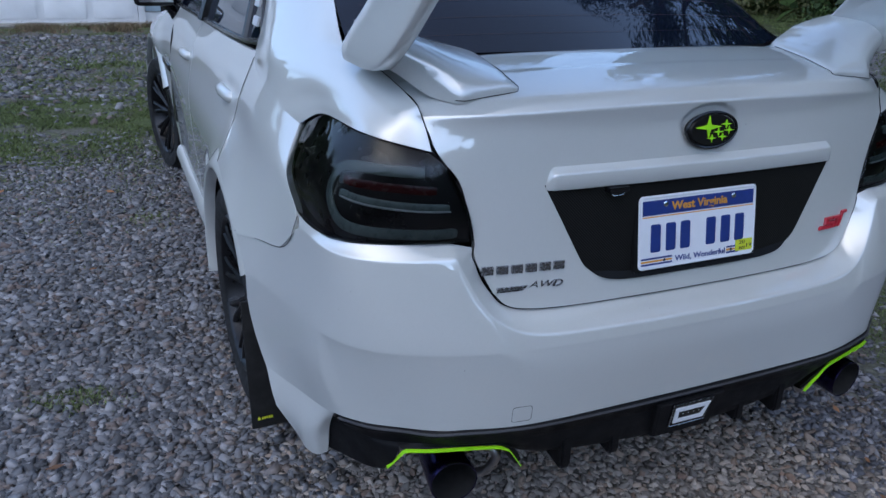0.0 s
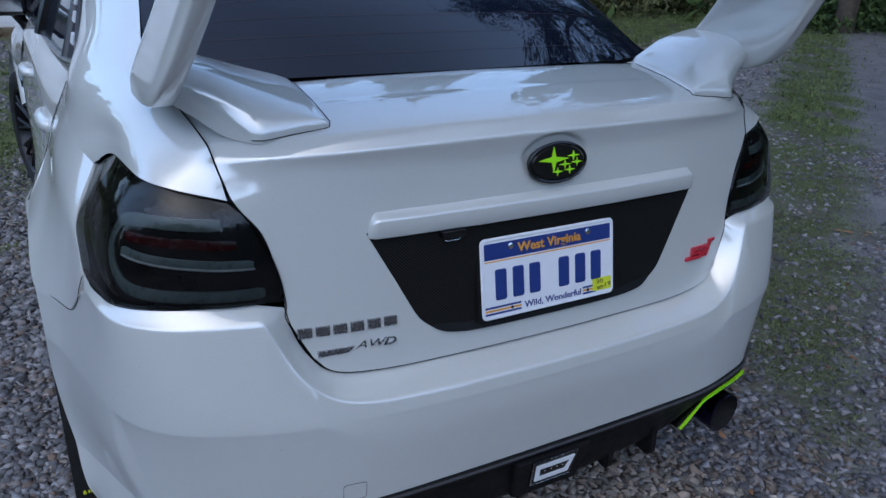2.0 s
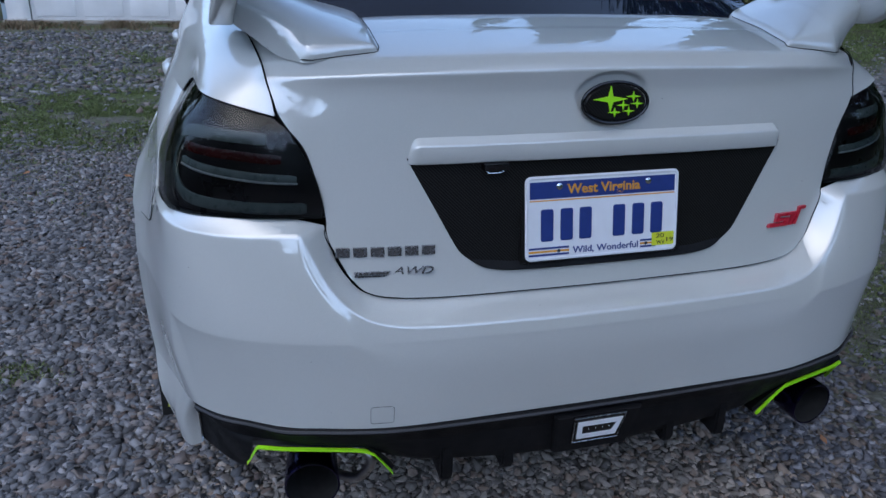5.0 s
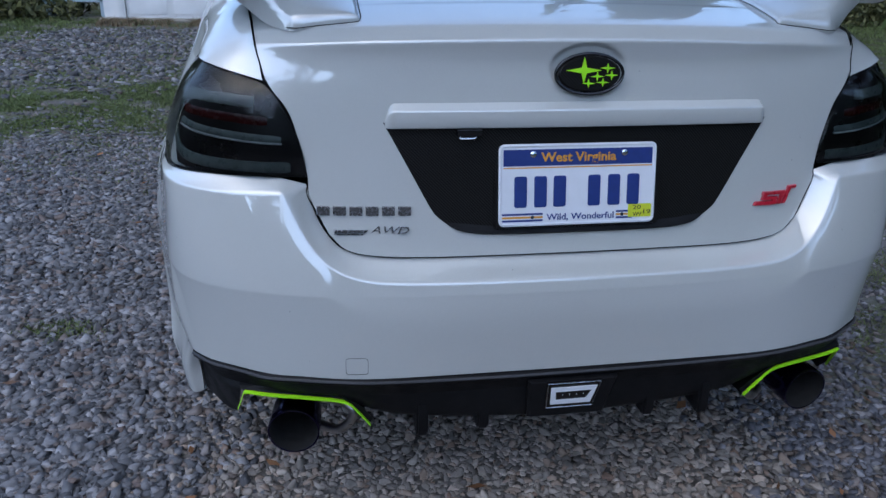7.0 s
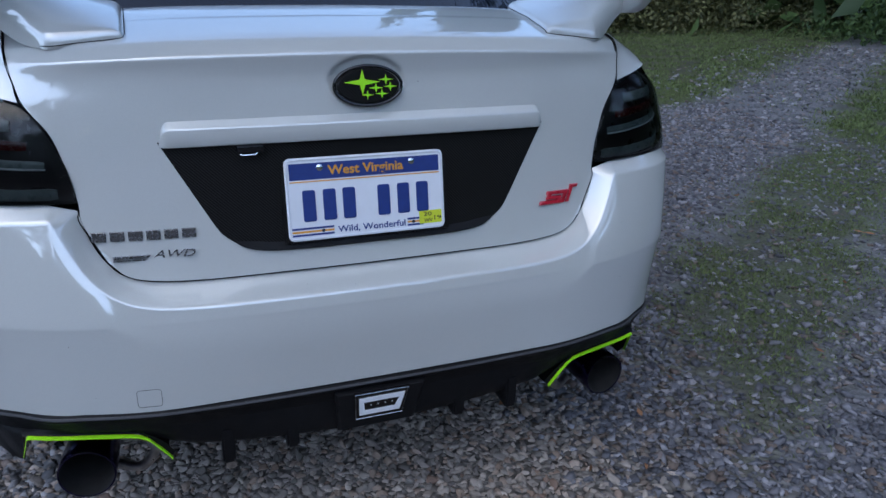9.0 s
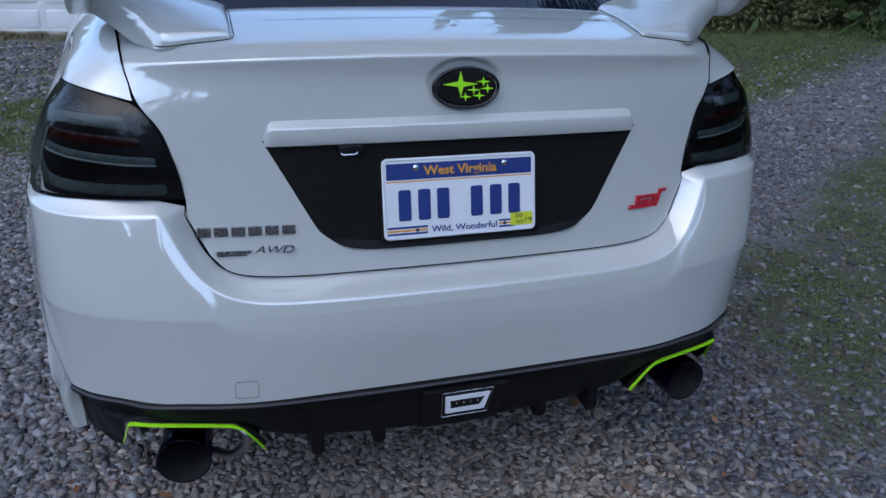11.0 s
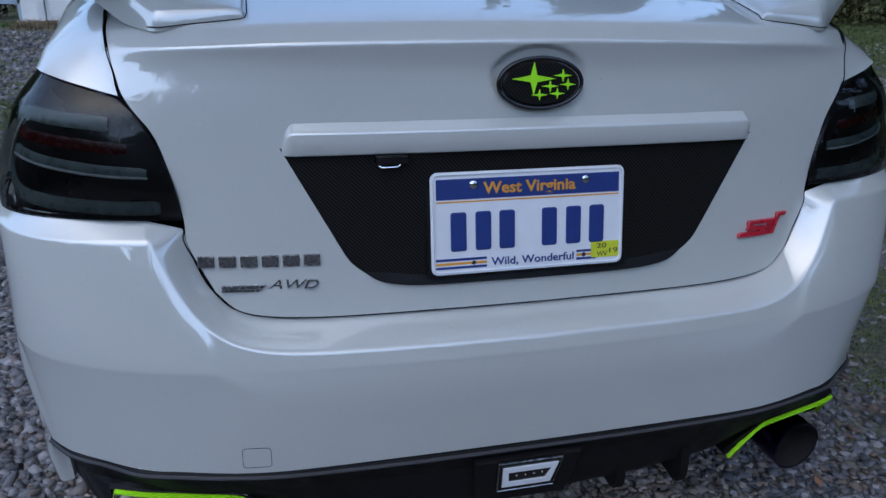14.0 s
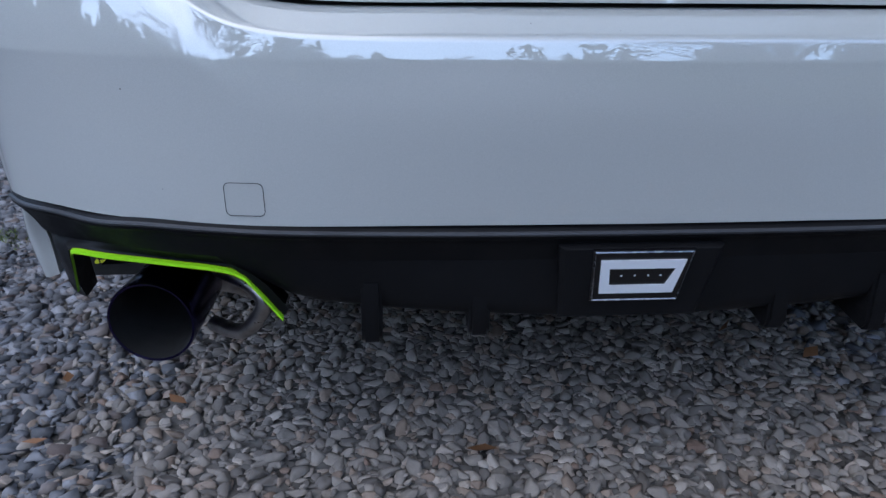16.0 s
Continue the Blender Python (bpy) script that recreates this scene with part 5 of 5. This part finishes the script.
# ---- wheels ----
def wheel(s, y, steer=0.0):
    c, ax = np.array((s * (0.690 if y > 2 else 0.722), y, 0.327)), np.array((s * math.cos(steer), s * math.sin(steer), 0))
    ahead = np.array((-math.sin(steer), math.cos(steer), 0))
    tyre = part("wheel", lathe([(-0.105, 0.245), (-0.118, 0.275), (-0.112, 0.310), (-0.085, 0.326), (0.085, 0.326), (0.112, 0.310), (0.118, 0.275), (0.105, 0.245), (0.10, 0.233)], c, ax, 64), RUBBER, car, "black alloy wheel with a low tyre")
    part("rim", lathe([(0.102, 0.236), (0.108, 0.232), (0.098, 0.222), (0.02, 0.212), (-0.09, 0.215)], c, ax, 64), RIM, tyre)
    part("hub", lathe([(0.03, 0.065), (0.062, 0.058), (0.070, 0.030), (0.072, 0.001)], c, ax, 32), RIM, tyre)
    for k in range(9):
        a = 2 * math.pi * k / 9
        for da in (-0.10, 0.10):
            p = [(0.060, 0.045, a), (0.074, 0.12, a + da * 0.6), (0.088, 0.18, a + da), (0.094, 0.226, a + da * 1.25)]
            pts = [c + ax * d + ahead * r * math.cos(b) + np.array((0, 0, r * math.sin(b))) for d, r, b in p]
            part("spoke", tube(spline(pts, 3), [0.012] * 4 + [0.010] * 4 + [0.009] * 2, 6), RIM, tyre)
    part("brake_disc", lathe([(-0.01, 0.165), (0.0, 0.165), (0.0, 0.07)], c, ax, 40), STEEL, tyre)


for s in (-1, 1):
    for y in (0.93, 3.58):
        wheel(s, y, radians(9) if y > 2 else 0.0)
    flap = part("mud_flap", box_bm((0.225, 0.008, 0.36), (s * 0.752, 0.590, 0.275), 0.003, Euler((radians(-6), 0, 0)).to_matrix()), RUBBER, car, "black mud flap with small yellow print")
    on_flap = lambda u, v, w: (u, 0.568 + (v - 0.1) * 0.1 - w, v)
    part("print_shield", plate_shape([(s * 0.845 - 0.0035, 0.122), (s * 0.845 + 0.0035, 0.122), (s * 0.845 + 0.0035, 0.127), (s * 0.845, 0.131), (s * 0.845 - 0.0035, 0.127)], on_flap, 0.004), STICKER, flap)
    for k in range(5):
        x = s * 0.845 + 0.007 + 0.006 * k
        part("print_bar", plate_shape([(x, 0.1235), (x + 0.004, 0.1235), (x + 0.004, 0.1285), (x, 0.1285)], on_flap, 0.004), STICKER, flap)
# decals on the rear side window
for k, (z, w) in enumerate(((1.075, 0.07), (1.125, 0.06), (1.165, 0.05), (1.20, 0.05))):
    y = 1.06 + 0.03 * k
    part("window_decal", plate_shape([(y, z), (y + w, z), (y + w, z + 0.024), (y, z + 0.024)], lambda u, v, h: (-0.700 + (v - 1.03) * 0.27 - h, u, v), 0.006), STICKER_WHITE, car)


# the body keeps its full width towards the front
for o in car.children_recursive:
    for vert in o.data.vertices:
        if vert.co.y > 0.4:
            vert.co.x += vert.co.x / 0.75 * 0.0175 * (vert.co.y - 0.4)


# ---- ground ----
g_rings = [0, 1.5, 3, 5, 8, 12, 18, 30, 60, 150, 500, 2500]
gv, gf, n = [(0, 2, 0)], [], 48
for r in g_rings[1:]:
    gv += [(r * math.cos(a), 2 + r * math.sin(a), 0) for a in np.linspace(0, 2 * np.pi, n, endpoint=False)]
gf += [[0, 1 + k, 1 + (k + 1) % n] for k in range(n)]
for j in range(len(g_rings) - 2):
    gf += [[1 + j * n + k, 1 + (j + 1) * n + k, 1 + (j + 1) * n + (k + 1) % n, 1 + j * n + (k + 1) % n] for k in range(n)]
ground = tagged(new("ground", mesh_from("ground", gv, gf, GROUND)), "grey gravel and dirt yard", "ground", kind="structure")



def median_strip(x, y):
    """Distance from the middle of the grass strip between the wheel tracks."""
    return (x - 1.45) * 0.565 - (y - 0.15) * 0.825


def grass_amount(x, y):
    """0 to 1: how thickly grass grows."""
    d = median_strip(x, y)
    strip = np.exp(-((d + 0.27) / 0.40) ** 4) * np.clip((x - 0.85) / 0.6, 0, 1) * np.clip(1.0 + 0.12 * (x - 1), 0, 1.3)
    verge = np.clip((-d - 1.6) / 0.5, 0, 1) * np.clip((x - 1.8) / 1.0, 0, 1) * 0.75
    right = np.clip((d - 1.6) / 0.5, 0, 1) * np.clip((x - 2.0) / 1.0, 0, 1) + 0.04 * np.clip((x - 1.3) / 0.6, 0, 1)
    left = np.exp(-((y - 4.6 - 0.25 * (x + 2)) / 1.1) ** 2) * (x < -0.75) * (x > -3.8) * 1.3
    left2 = np.exp(-((y - 7.6) / 0.8) ** 2 - ((x + 0.9) / 0.7) ** 2) * 0.9
    lawn = np.clip((-x - 3.3 - 0.12 * (12 - y)) / 0.5, 0, 1) * (y > 6.5)
    wall = np.exp(-((y - 11.6) / 0.5) ** 2) * (x < 3) * 0.5
    tuft = np.exp(-((x + 1.30 + 0.5 * (y - 1.05)) / 0.10) ** 2 - ((y - 1.05) / 0.06) ** 2) * 1.8 + np.exp(-((x + 0.98) / 0.08) ** 2 - ((y - 2.62) / 0.10) ** 2) * 1.2
    return np.clip(strip + verge + right + left + left2 + lawn + wall + tuft, 0, 1.3)


def stones(n_try, x0, x1, y0, y1, size, fine, seed, keep=lambda x, y: np.ones_like(x)):
    """Angular stones laid close together; verts and faces."""
    r = np.random.default_rng(seed)
    step = math.sqrt((x1 - x0) * (y1 - y0) / n_try)
    gx, gy = np.meshgrid(np.arange(x0, x1, step), np.arange(y0, y1, step))
    x, y = gx.ravel() + r.uniform(-0.55, 0.55, gx.size) * step, gy.ravel() + r.uniform(-0.55, 0.55, gx.size) * step
    ok = r.random(x.size) < keep(x, y)
    x, y = x[ok], y[ok]
    k = x.size
    bm = bmesh.new()
    if fine:
        bmesh.ops.create_icosphere(bm, subdivisions=2, radius=1.0)
    else:
        bmesh.ops.create_cube(bm, size=1.45)
        bmesh.ops.triangulate(bm, faces=bm.faces)
    bv = np.array([v.co[:] for v in bm.verts])
    bf = np.array([[v.index for v in f.verts] for f in bm.faces])
    bm.free()
    # a few cut shapes, so that the stones are angular
    kinds = []
    for _ in range(24):
        p = bv + (0 if fine else r.normal(0, 0.33, bv.shape))
        for _ in range(11 if fine else 0):
            nrm = r.normal(size=3)
            nrm /= np.linalg.norm(nrm)
            h = r.uniform(0.34, 0.66)
            over = p @ nrm - h
            p -= np.clip(over, 0, None)[:, None] * nrm
        kinds.append(p)
    kinds = np.array(kinds)
    which = r.integers(0, 24, k)
    rad = size * np.exp(np.clip(r.normal(0, 0.28, k), -0.6, 0.5)) * 0.5
    scl = np.stack([rad * r.uniform(0.95, 1.5, k), rad * r.uniform(0.8, 1.1, k), rad * r.uniform(0.4, 0.7, k)], 1)
    a, tx, ty = r.uniform(0, 2 * np.pi, k), r.normal(0, 0.30, k), r.normal(0, 0.30, k)
    p = kinds[which] * scl[:, None, :]
    ca, sa = np.cos(a)[:, None], np.sin(a)[:, None]
    c, s_ = np.cos(tx)[:, None], np.sin(tx)[:, None]
    p = np.stack([p[..., 0], c * p[..., 1] - s_ * p[..., 2], s_ * p[..., 1] + c * p[..., 2]], -1)
    c, s_ = np.cos(ty)[:, None], np.sin(ty)[:, None]
    p = np.stack([c * p[..., 0] + s_ * p[..., 2], p[..., 1], -s_ * p[..., 0] + c * p[..., 2]], -1)
    p = np.stack([ca * p[..., 0] - sa * p[..., 1], sa * p[..., 0] + ca * p[..., 1], p[..., 2]], -1)
    p += np.stack([x, y, r.uniform(-0.1, 0.35, k) * rad], 1)[:, None, :]
    v = p.reshape(-1, 3)
    f = (bf[None] + (np.arange(k) * len(bv))[:, None, None]).reshape(-1, 3)
    return v, f


def big_mesh(name, v, f, mat, smooth=False):
    me = bpy.data.meshes.new(name)
    f = np.asarray(f)
    me.vertices.add(len(v))
    me.vertices.foreach_set("co", np.asarray(v, float).ravel())
    me.loops.add(f.size)
    me.loops.foreach_set("vertex_index", f.ravel())
    me.polygons.add(len(f))
    me.polygons.foreach_set("loop_start", np.arange(0, f.size, f.shape[1]))
    me.update(calc_edges=True)
    me.validate()
    me.materials.append(mat)
    if smooth:
        me.polygons.foreach_set("use_smooth", [True] * len(me.polygons))
    return me


def bare(x, y):
    patch = np.array([noise.noise((a * 1.7, b * 1.7, 7.7)) for a, b in zip(x, y)])
    d = median_strip(x, y)
    thin = np.clip((x - 1.0) / 0.6, 0, 1) * np.clip(0.60 - 1.6 * patch, 0.10, 0.92) * (0.22 + 0.78 * np.exp(-((d + 0.27) / 0.5) ** 2))
    return np.clip(1.0 - 0.8 * grass_amount(x, y) - thin, 0.15, 1)


# the band at the car's rear gets lighter, warmer stones than both sides
fade = lambda x, y: np.clip((y + 0.95) / 0.3, 0, 1) * np.clip((x + 3.4) / 0.9, 0, 1) * np.clip((3.3 - x) / 0.7, 0, 1)
rear_band = lambda x: np.clip((x + 1.0) / 0.4, 0, 1) * np.clip((0.8 - x) / 0.35, 0, 1)
near_zone = lambda x, y: bare(x, y) * rear_band(x) * np.clip((y + 0.95) / 0.25, 0, 1)
outer_zone = lambda x, y: bare(x, y) * (1 - rear_band(x)) * fade(x, y)
sets = [stones(19500, -1.0, 0.80, -0.95, 1.3, 0.025, True, 1, near_zone), stones(26000, -3.4, -0.7, 1.3, 4.6, 0.022, False, 2, lambda x, y: bare(x, y) * np.clip((x + 3.4) / 0.9, 0, 1)), stones(32000, 0.8, 4.8, 1.4, 4.6, 0.021, False, 3, bare)]
sets += [stones(40000, -3.4, -0.60, -0.95, 1.3, 0.0215, False, 4, outer_zone), stones(26500, 0.45, 3.3, -0.95, 1.4, 0.0185, False, 5, outer_zone), stones(7000, -5.0, 0.5, 4.6, 10.5, 0.04, False, 6, bare), stones(9000, 3.5, 12.0, 2.0, 9.5, 0.038, False, 8, lambda x, y: bare(x, y) * (np.abs(median_strip(x, y) + 1.4) < 1.4))]
for k, (v, f) in enumerate(sets):
    at_rear = k in (0,)
    tagged(new("gravel", big_mesh("gravel", v, f, GRAVEL if at_rear else GRAVEL_SOIL if k in (2, 4) else GRAVEL_DARKER)), "loose grey crushed stone gravel" if at_rear else "darker grey crushed stone gravel with soil", "gravel", kind="stuff")


def blades(n_try, x0, x1, y0, y1, height, width, seed, amount=grass_amount):
    r = np.random.default_rng(seed)
    x, y = r.uniform(x0, x1, n_try), r.uniform(y0, y1, n_try)
    clump = np.array([noise.noise((a * 3.1, b * 3.1, 3.3)) for a, b in zip(x, y)]) * 0.9 + 0.35
    ok = r.random(n_try) < amount(x, y) * np.clip(clump * 1.6, 0, 1)
    x, y = x[ok], y[ok]
    k = x.size
    h = height * r.uniform(0.4, 1.2, k)
    a = r.uniform(0, 2 * np.pi, k)
    w = width * r.uniform(0.6, 1.3, k)
    lean = r.uniform(0.4, 1.6, k) * h
    la = r.uniform(0, 2 * np.pi, k)
    base = np.stack([x, y, np.zeros(k)], 1)
    sd = np.stack([np.cos(a) * w, np.sin(a) * w, np.zeros(k)], 1)
    bend = np.stack([np.cos(la) * lean, np.sin(la) * lean, np.zeros(k)], 1)
    up = np.stack([np.zeros(k), np.zeros(k), h], 1)
    v = np.stack([base - sd, base + sd, base + sd * 0.7 + bend * 0.35 + up * 0.6, base - sd * 0.7 + bend * 0.35 + up * 0.6, base + bend + up], 1).reshape(-1, 3)
    i = np.arange(k)[:, None] * 5
    f = np.concatenate([i + [0, 1, 2], i + [0, 2, 3], i + [3, 2, 4]])
    return v, f


for args in ((600000, 0.8, 7.0, -0.8, 6.0, 0.013, 0.0020, 11), (380000, -4.2, -0.7, 0.8, 7.0, 0.017, 0.0030, 12), (100000, -8.0, 2.5, 6.5, 12.0, 0.05, 0.005, 13), (220000, 5.0, 17.0, 2.0, 16.0, 0.04, 0.006, 14)):
    v, f = blades(*args)
    tagged(new("grass", big_mesh("grass", v, f, GRASS)), "short patchy green grass", "grass", kind="stuff")

v, f = blades(16000, -3.4, 1.5, 10.7, 11.65, 0.09, 0.004, 15, lambda x, y: np.clip((y - 10.6) / 0.6, 0, 0.8))
tagged(new("dry_grass", big_mesh("dry_grass", v, f, DRY_GRASS)), "dry brown grass along the garage wall", "grass", kind="stuff")


def leaves(points, size, seed, drop=0.3):
    """A small bent leaf at each point."""
    r = np.random.default_rng(seed)
    k = len(points)
    d1 = r.normal(size=(k, 3))
    d1 /= np.linalg.norm(d1, axis=1)[:, None]
    d2 = np.cross(d1, r.normal(size=(k, 3)))
    d2 /= np.linalg.norm(d2, axis=1)[:, None]
    s = (size * r.uniform(0.6, 1.4, k))[:, None]
    nrm = np.cross(d1, d2)
    p = np.asarray(points)
    v = np.stack([p - d1 * s, p + d2 * s * 0.45 + nrm * s * 0.12, p + d1 * s, p - d2 * s * 0.45 + nrm * s * 0.12], 1).reshape(-1, 3)
    i = np.arange(k)[:, None] * 4
    return v, np.concatenate([i + [0, 1, 2], i + [0, 2, 3]])


def sprays(points, size, seed):
    """A drooping twig with twelve pairs of narrow leaflets at each point."""
    r = np.random.default_rng(seed)
    k = len(points)
    a = r.uniform(0, 2 * np.pi, k)
    d = np.stack([np.cos(a), np.sin(a), r.uniform(-0.9, 0.35, k)], 1)
    d /= np.linalg.norm(d, axis=1)[:, None]
    s = np.cross(d, (0, 0, 1.0))
    s /= np.linalg.norm(s, axis=1)[:, None]
    up = np.cross(s, d)
    size = size * r.uniform(0.7, 1.25, k)[:, None]
    out = []
    for j in range(12):
        t = (j // 2 + 0.5) / 6
        q = np.asarray(points) + d * size * 7.0 * t - np.array((0, 0, 1.0)) * size * 2.2 * t * t
        way = d * 0.55 + s * (0.8 if j % 2 else -0.8) + r.normal(0, 0.22, (k, 3))
        way /= np.linalg.norm(way, axis=1)[:, None]
        wide = np.cross(way, up)
        lf = size * (1.5 - 0.6 * t)
        out.append(np.stack([q, q + way * lf * 0.5 + wide * lf * 0.19, q + way * lf - up * lf * 0.15, q + way * lf * 0.5 - wide * lf * 0.19], 1))
    v = np.concatenate(out).reshape(-1, 3)
    i = np.arange(len(v) // 4)[:, None] * 4
    return v, np.concatenate([i + [0, 1, 2], i + [0, 2, 3]])


def tree(x, y, height, spread, seed, n_leaf=5000, leaf=0.09, low=0.25):
    r = np.random.default_rng(seed)
    t = thing("tree", "leafy green tree with a brown trunk", "tree", "trees round the yard", at=pose(x, y, 0))
    top = height * 0.75
    trunk_path = spline([(0, 0, -0.1), (r.normal(0, 0.1), r.normal(0, 0.1), height * 0.3), (r.normal(0, 0.25), r.normal(0, 0.25), height * 0.55), (r.normal(0, 0.3), r.normal(0, 0.3), top)], 4)
    pieces = [tube(trunk_path, np.linspace(min(0.2, height * 0.024), height * 0.006, len(trunk_path)), 10)]
    pts = []
    for k in range(26):
        f = r.uniform(low, 1.0)
        start = trunk_path[int(f * (len(trunk_path) - 1))]
        a = r.uniform(0, 2 * np.pi)
        reach = spread * r.uniform(0.45, 1.0) * (1.15 - 0.55 * f)
        end = start + np.array((math.cos(a) * reach, math.sin(a) * reach, r.uniform(0.1, 0.7) * reach))
        mid = (start + end) / 2 + (0, 0, reach * 0.12)
        b = spline([start, mid, end], 4)
        pieces.append(tube(b, np.linspace(height * 0.009, 0.008, len(b)), 6))
        for _ in range(n_leaf // 26):
            q = b[int(min(len(b) - 1, r.uniform(0.25, 1.0) ** 0.6 * len(b)))]
            pts.append(q + r.normal(0, 1, 3) * reach * np.array((0.16, 0.16, 0.13)))
    part("trunk", joined(*pieces), BARK, t)
    v, f = sprays(pts[::12], leaf, seed + 1)
    crown = new("crown", big_mesh("crown", v, f, LEAF))
    crown.parent = t
    return t


tree(4.5, -7.5, 7.5, 3.0, 21, 7000, 0.10)
# this one stands out of view, added to shade the ground right of the car
tree(6.3, -1.0, 10.5, 4.6, 22, 26000, 0.10, 0.45)
tree(-6.5, -9.0, 9.0, 3.2, 23, 6000, 0.11)
tree(14.0, 8.6, 22.0, 5.4, 24, 30000, 0.13, 0.2)
tree(17.5, 6.0, 10.0, 4.0, 25, 12000, 0.08, 0.1)
tree(13.0, 17.0, 11.0, 4.5, 26, 7000, 0.12, 0.1)
tree(20.5, 12.5, 12.0, 4.5, 27, 7000, 0.13, 0.1)
tree(-8.5, 13.0, 8.0, 3.5, 28, 6000, 0.11, 0.1)


def thicket(name, label, cx, cy, rx, ry, h, n, leaf, seed, mat):
    r = np.random.default_rng(seed)
    p = r.normal(0, 0.5, (n, 2)).clip(-1.1, 1.1)
    edge = 1 - np.clip(np.hypot(p[:, 0], p[:, 1]), 0, 1) ** 2 * 0.7
    lump = np.array([noise.noise((a * 2.2 + cx, b * 2.2, 1.0)) for a, b in p]) * 0.5 + 0.8
    z = r.uniform(0, 1, n) ** 0.7 * h * edge * lump
    v, f = leaves(np.stack([cx + p[:, 0] * rx, cy + p[:, 1] * ry, z], 1), leaf, seed)
    return tagged(new(name, big_mesh(name, v, f, mat)), label, "undergrowth", kind="stuff")


thicket("weeds", "tall brownish green weeds beside the track", 8.8, 13.6, 5.5, 1.8, 2.2, 24000, 0.055, 31, WEED)
thicket("weeds", "tall brownish green weeds beside the track", 15.0, 15.5, 4.0, 2.0, 2.6, 14000, 0.07, 32, WEED)
thicket("weeds", "dark undergrowth beneath the trees", 15.5, 9.6, 2.8, 1.5, 1.6, 10000, 0.06, 33, LEAF)
thicket("weeds", "dark undergrowth beneath the trees", 18.0, 6.5, 3.2, 1.6, 1.6, 10000, 0.07, 34, LEAF)
# out-of-view bank, added to darken what the right lamp reflects
thicket("weeds", "dark undergrowth beneath the trees", 13.5, -5.5, 2.2, 5.0, 5.0, 12000, 0.16, 36, LEAF)
thicket("weeds", "green weeds beside the garage", -5.8, 12.4, 1.7, 1.0, 1.1, 6000, 0.07, 35, WEED)


def woods(name, a0, a1, radius, height, n, seed, leaf=0.55):
    r = np.random.default_rng(seed)
    a = r.uniform(radians(a0), radians(a1), n)
    d = radius + r.normal(0, 2.5, n)
    crest = np.array([0.7 + 0.45 * noise.noise((b * 9, 2.0, seed)) + 0.2 * noise.noise((b * 40, 5.0, seed)) for b in a])
    z = r.uniform(0, 1, n) ** 0.8 * height * crest
    v, f = leaves(np.stack([d * np.cos(a), d * np.sin(a), z], 1), leaf, seed)
    return tagged(new(name, big_mesh(name, v, f, LEAF)), "dark far woods round the yard", "woods", kind="stuff")


woods("far_woods", -30, 50, 23, 18, 45000, 41, 0.32)
woods("far_woods", 57, 70, 28, 22, 10000, 46, 0.36)
woods("far_woods", 50, 57, 30, 10, 4000, 47, 0.36)
woods("far_woods", 71, 100, 36, 9.5, 9000, 45)
woods("far_woods", 100, 160, 38, 11, 7000, 42)
woods("far_woods", 200, 330, 32, 13, 30000, 43, 0.45)
woods("far_woods", 165, 205, 30, 9, 6000, 44)

# scattered dead leaves on the gravel
r = np.random.default_rng(51)
n_dead = 90
pts = np.stack([r.uniform(-2.5, 3.0, n_dead), r.uniform(-0.4, 3.5, n_dead), r.uniform(0.015, 0.03, n_dead)], 1)
v, f = leaves(pts, 0.026, 52)
v[:, 2] = 0.02 + (v[:, 2] - 0.02) * 0.3
tagged(new("fallen_leaves", big_mesh("fallen_leaves", v, f, DEAD_LEAF)), "brown fallen leaves on the gravel", "leaves", kind="stuff")

# ---- garage ----
garage = thing("garage", "white garage with a panelled overhead door", "garage", at=pose(0, 11.8, 0))
part("wall", box_bm((9.0, 0.2, 3.0), (1.05, 0.20, 1.5), 0.01), GARAGE_WHITE, garage)
part("wall", box_bm((0.2, 6.0, 3.0), (-3.45 + 0.1, 3.3, 1.5), 0.01), GARAGE_WHITE, garage)
part("wall", box_bm((0.2, 6.0, 3.0), (5.45, 3.3, 1.5), 0.01), GARAGE_WHITE, garage)
part("roof", box_bm((9.6, 7.0, 0.15), (1.05, 3.2, 3.08), 0.02), CONCRETE, garage)
part("footing", box_bm((9.1, 0.3, 0.06), (1.05, 0.12, 0.01), 0.01), CONCRETE, garage)
for x0 in (-3.10, 1.2):
    d = part("overhead_door", box_bm((2.67, 0.06, 2.16), (x0 + 1.335, 0.08, 1.12), 0.006), GARAGE_WHITE, garage, "white panelled overhead door")
    for j in range(6):
        for k in range(4):
            part("panel", box_bm((0.56, 0.03, 0.25), (x0 + 0.334 + 0.667 * k, 0.052, 0.22 + 0.36 * j), 0.012), GARAGE_WHITE, d)
    for x in (x0 - 0.06, x0 + 2.73):
        part("door_frame", box_bm((0.10, 0.12, 2.4), (x, 0.06, 1.2), 0.006), GARAGE_WHITE, garage)
for k in range(12):
    part("siding_board", box_bm((1.46, 0.03, 0.20), (0.42, 0.082, 0.30 + 0.205 * k), 0.006, Euler((radians(4), 0, 0)).to_matrix()), SIDING, garage)
bench = thing("bench", "pale blue painted bench beside the garage", "bench", at=pose(-4.0, 12.6, 0))
part("seat", box_bm((1.0, 0.4, 0.05), (0, 0, 0.42), 0.01), SIDING, bench)
part("front_board", box_bm((0.95, 0.03, 0.16), (0, -0.17, 0.31), 0.006), SIDING, bench)
for x in (-0.42, 0.42):
    for y in (-0.15, 0.15):
        part("leg", box_bm((0.07, 0.07, 0.42), (x, y, 0.20), 0.006), SIDING, bench)
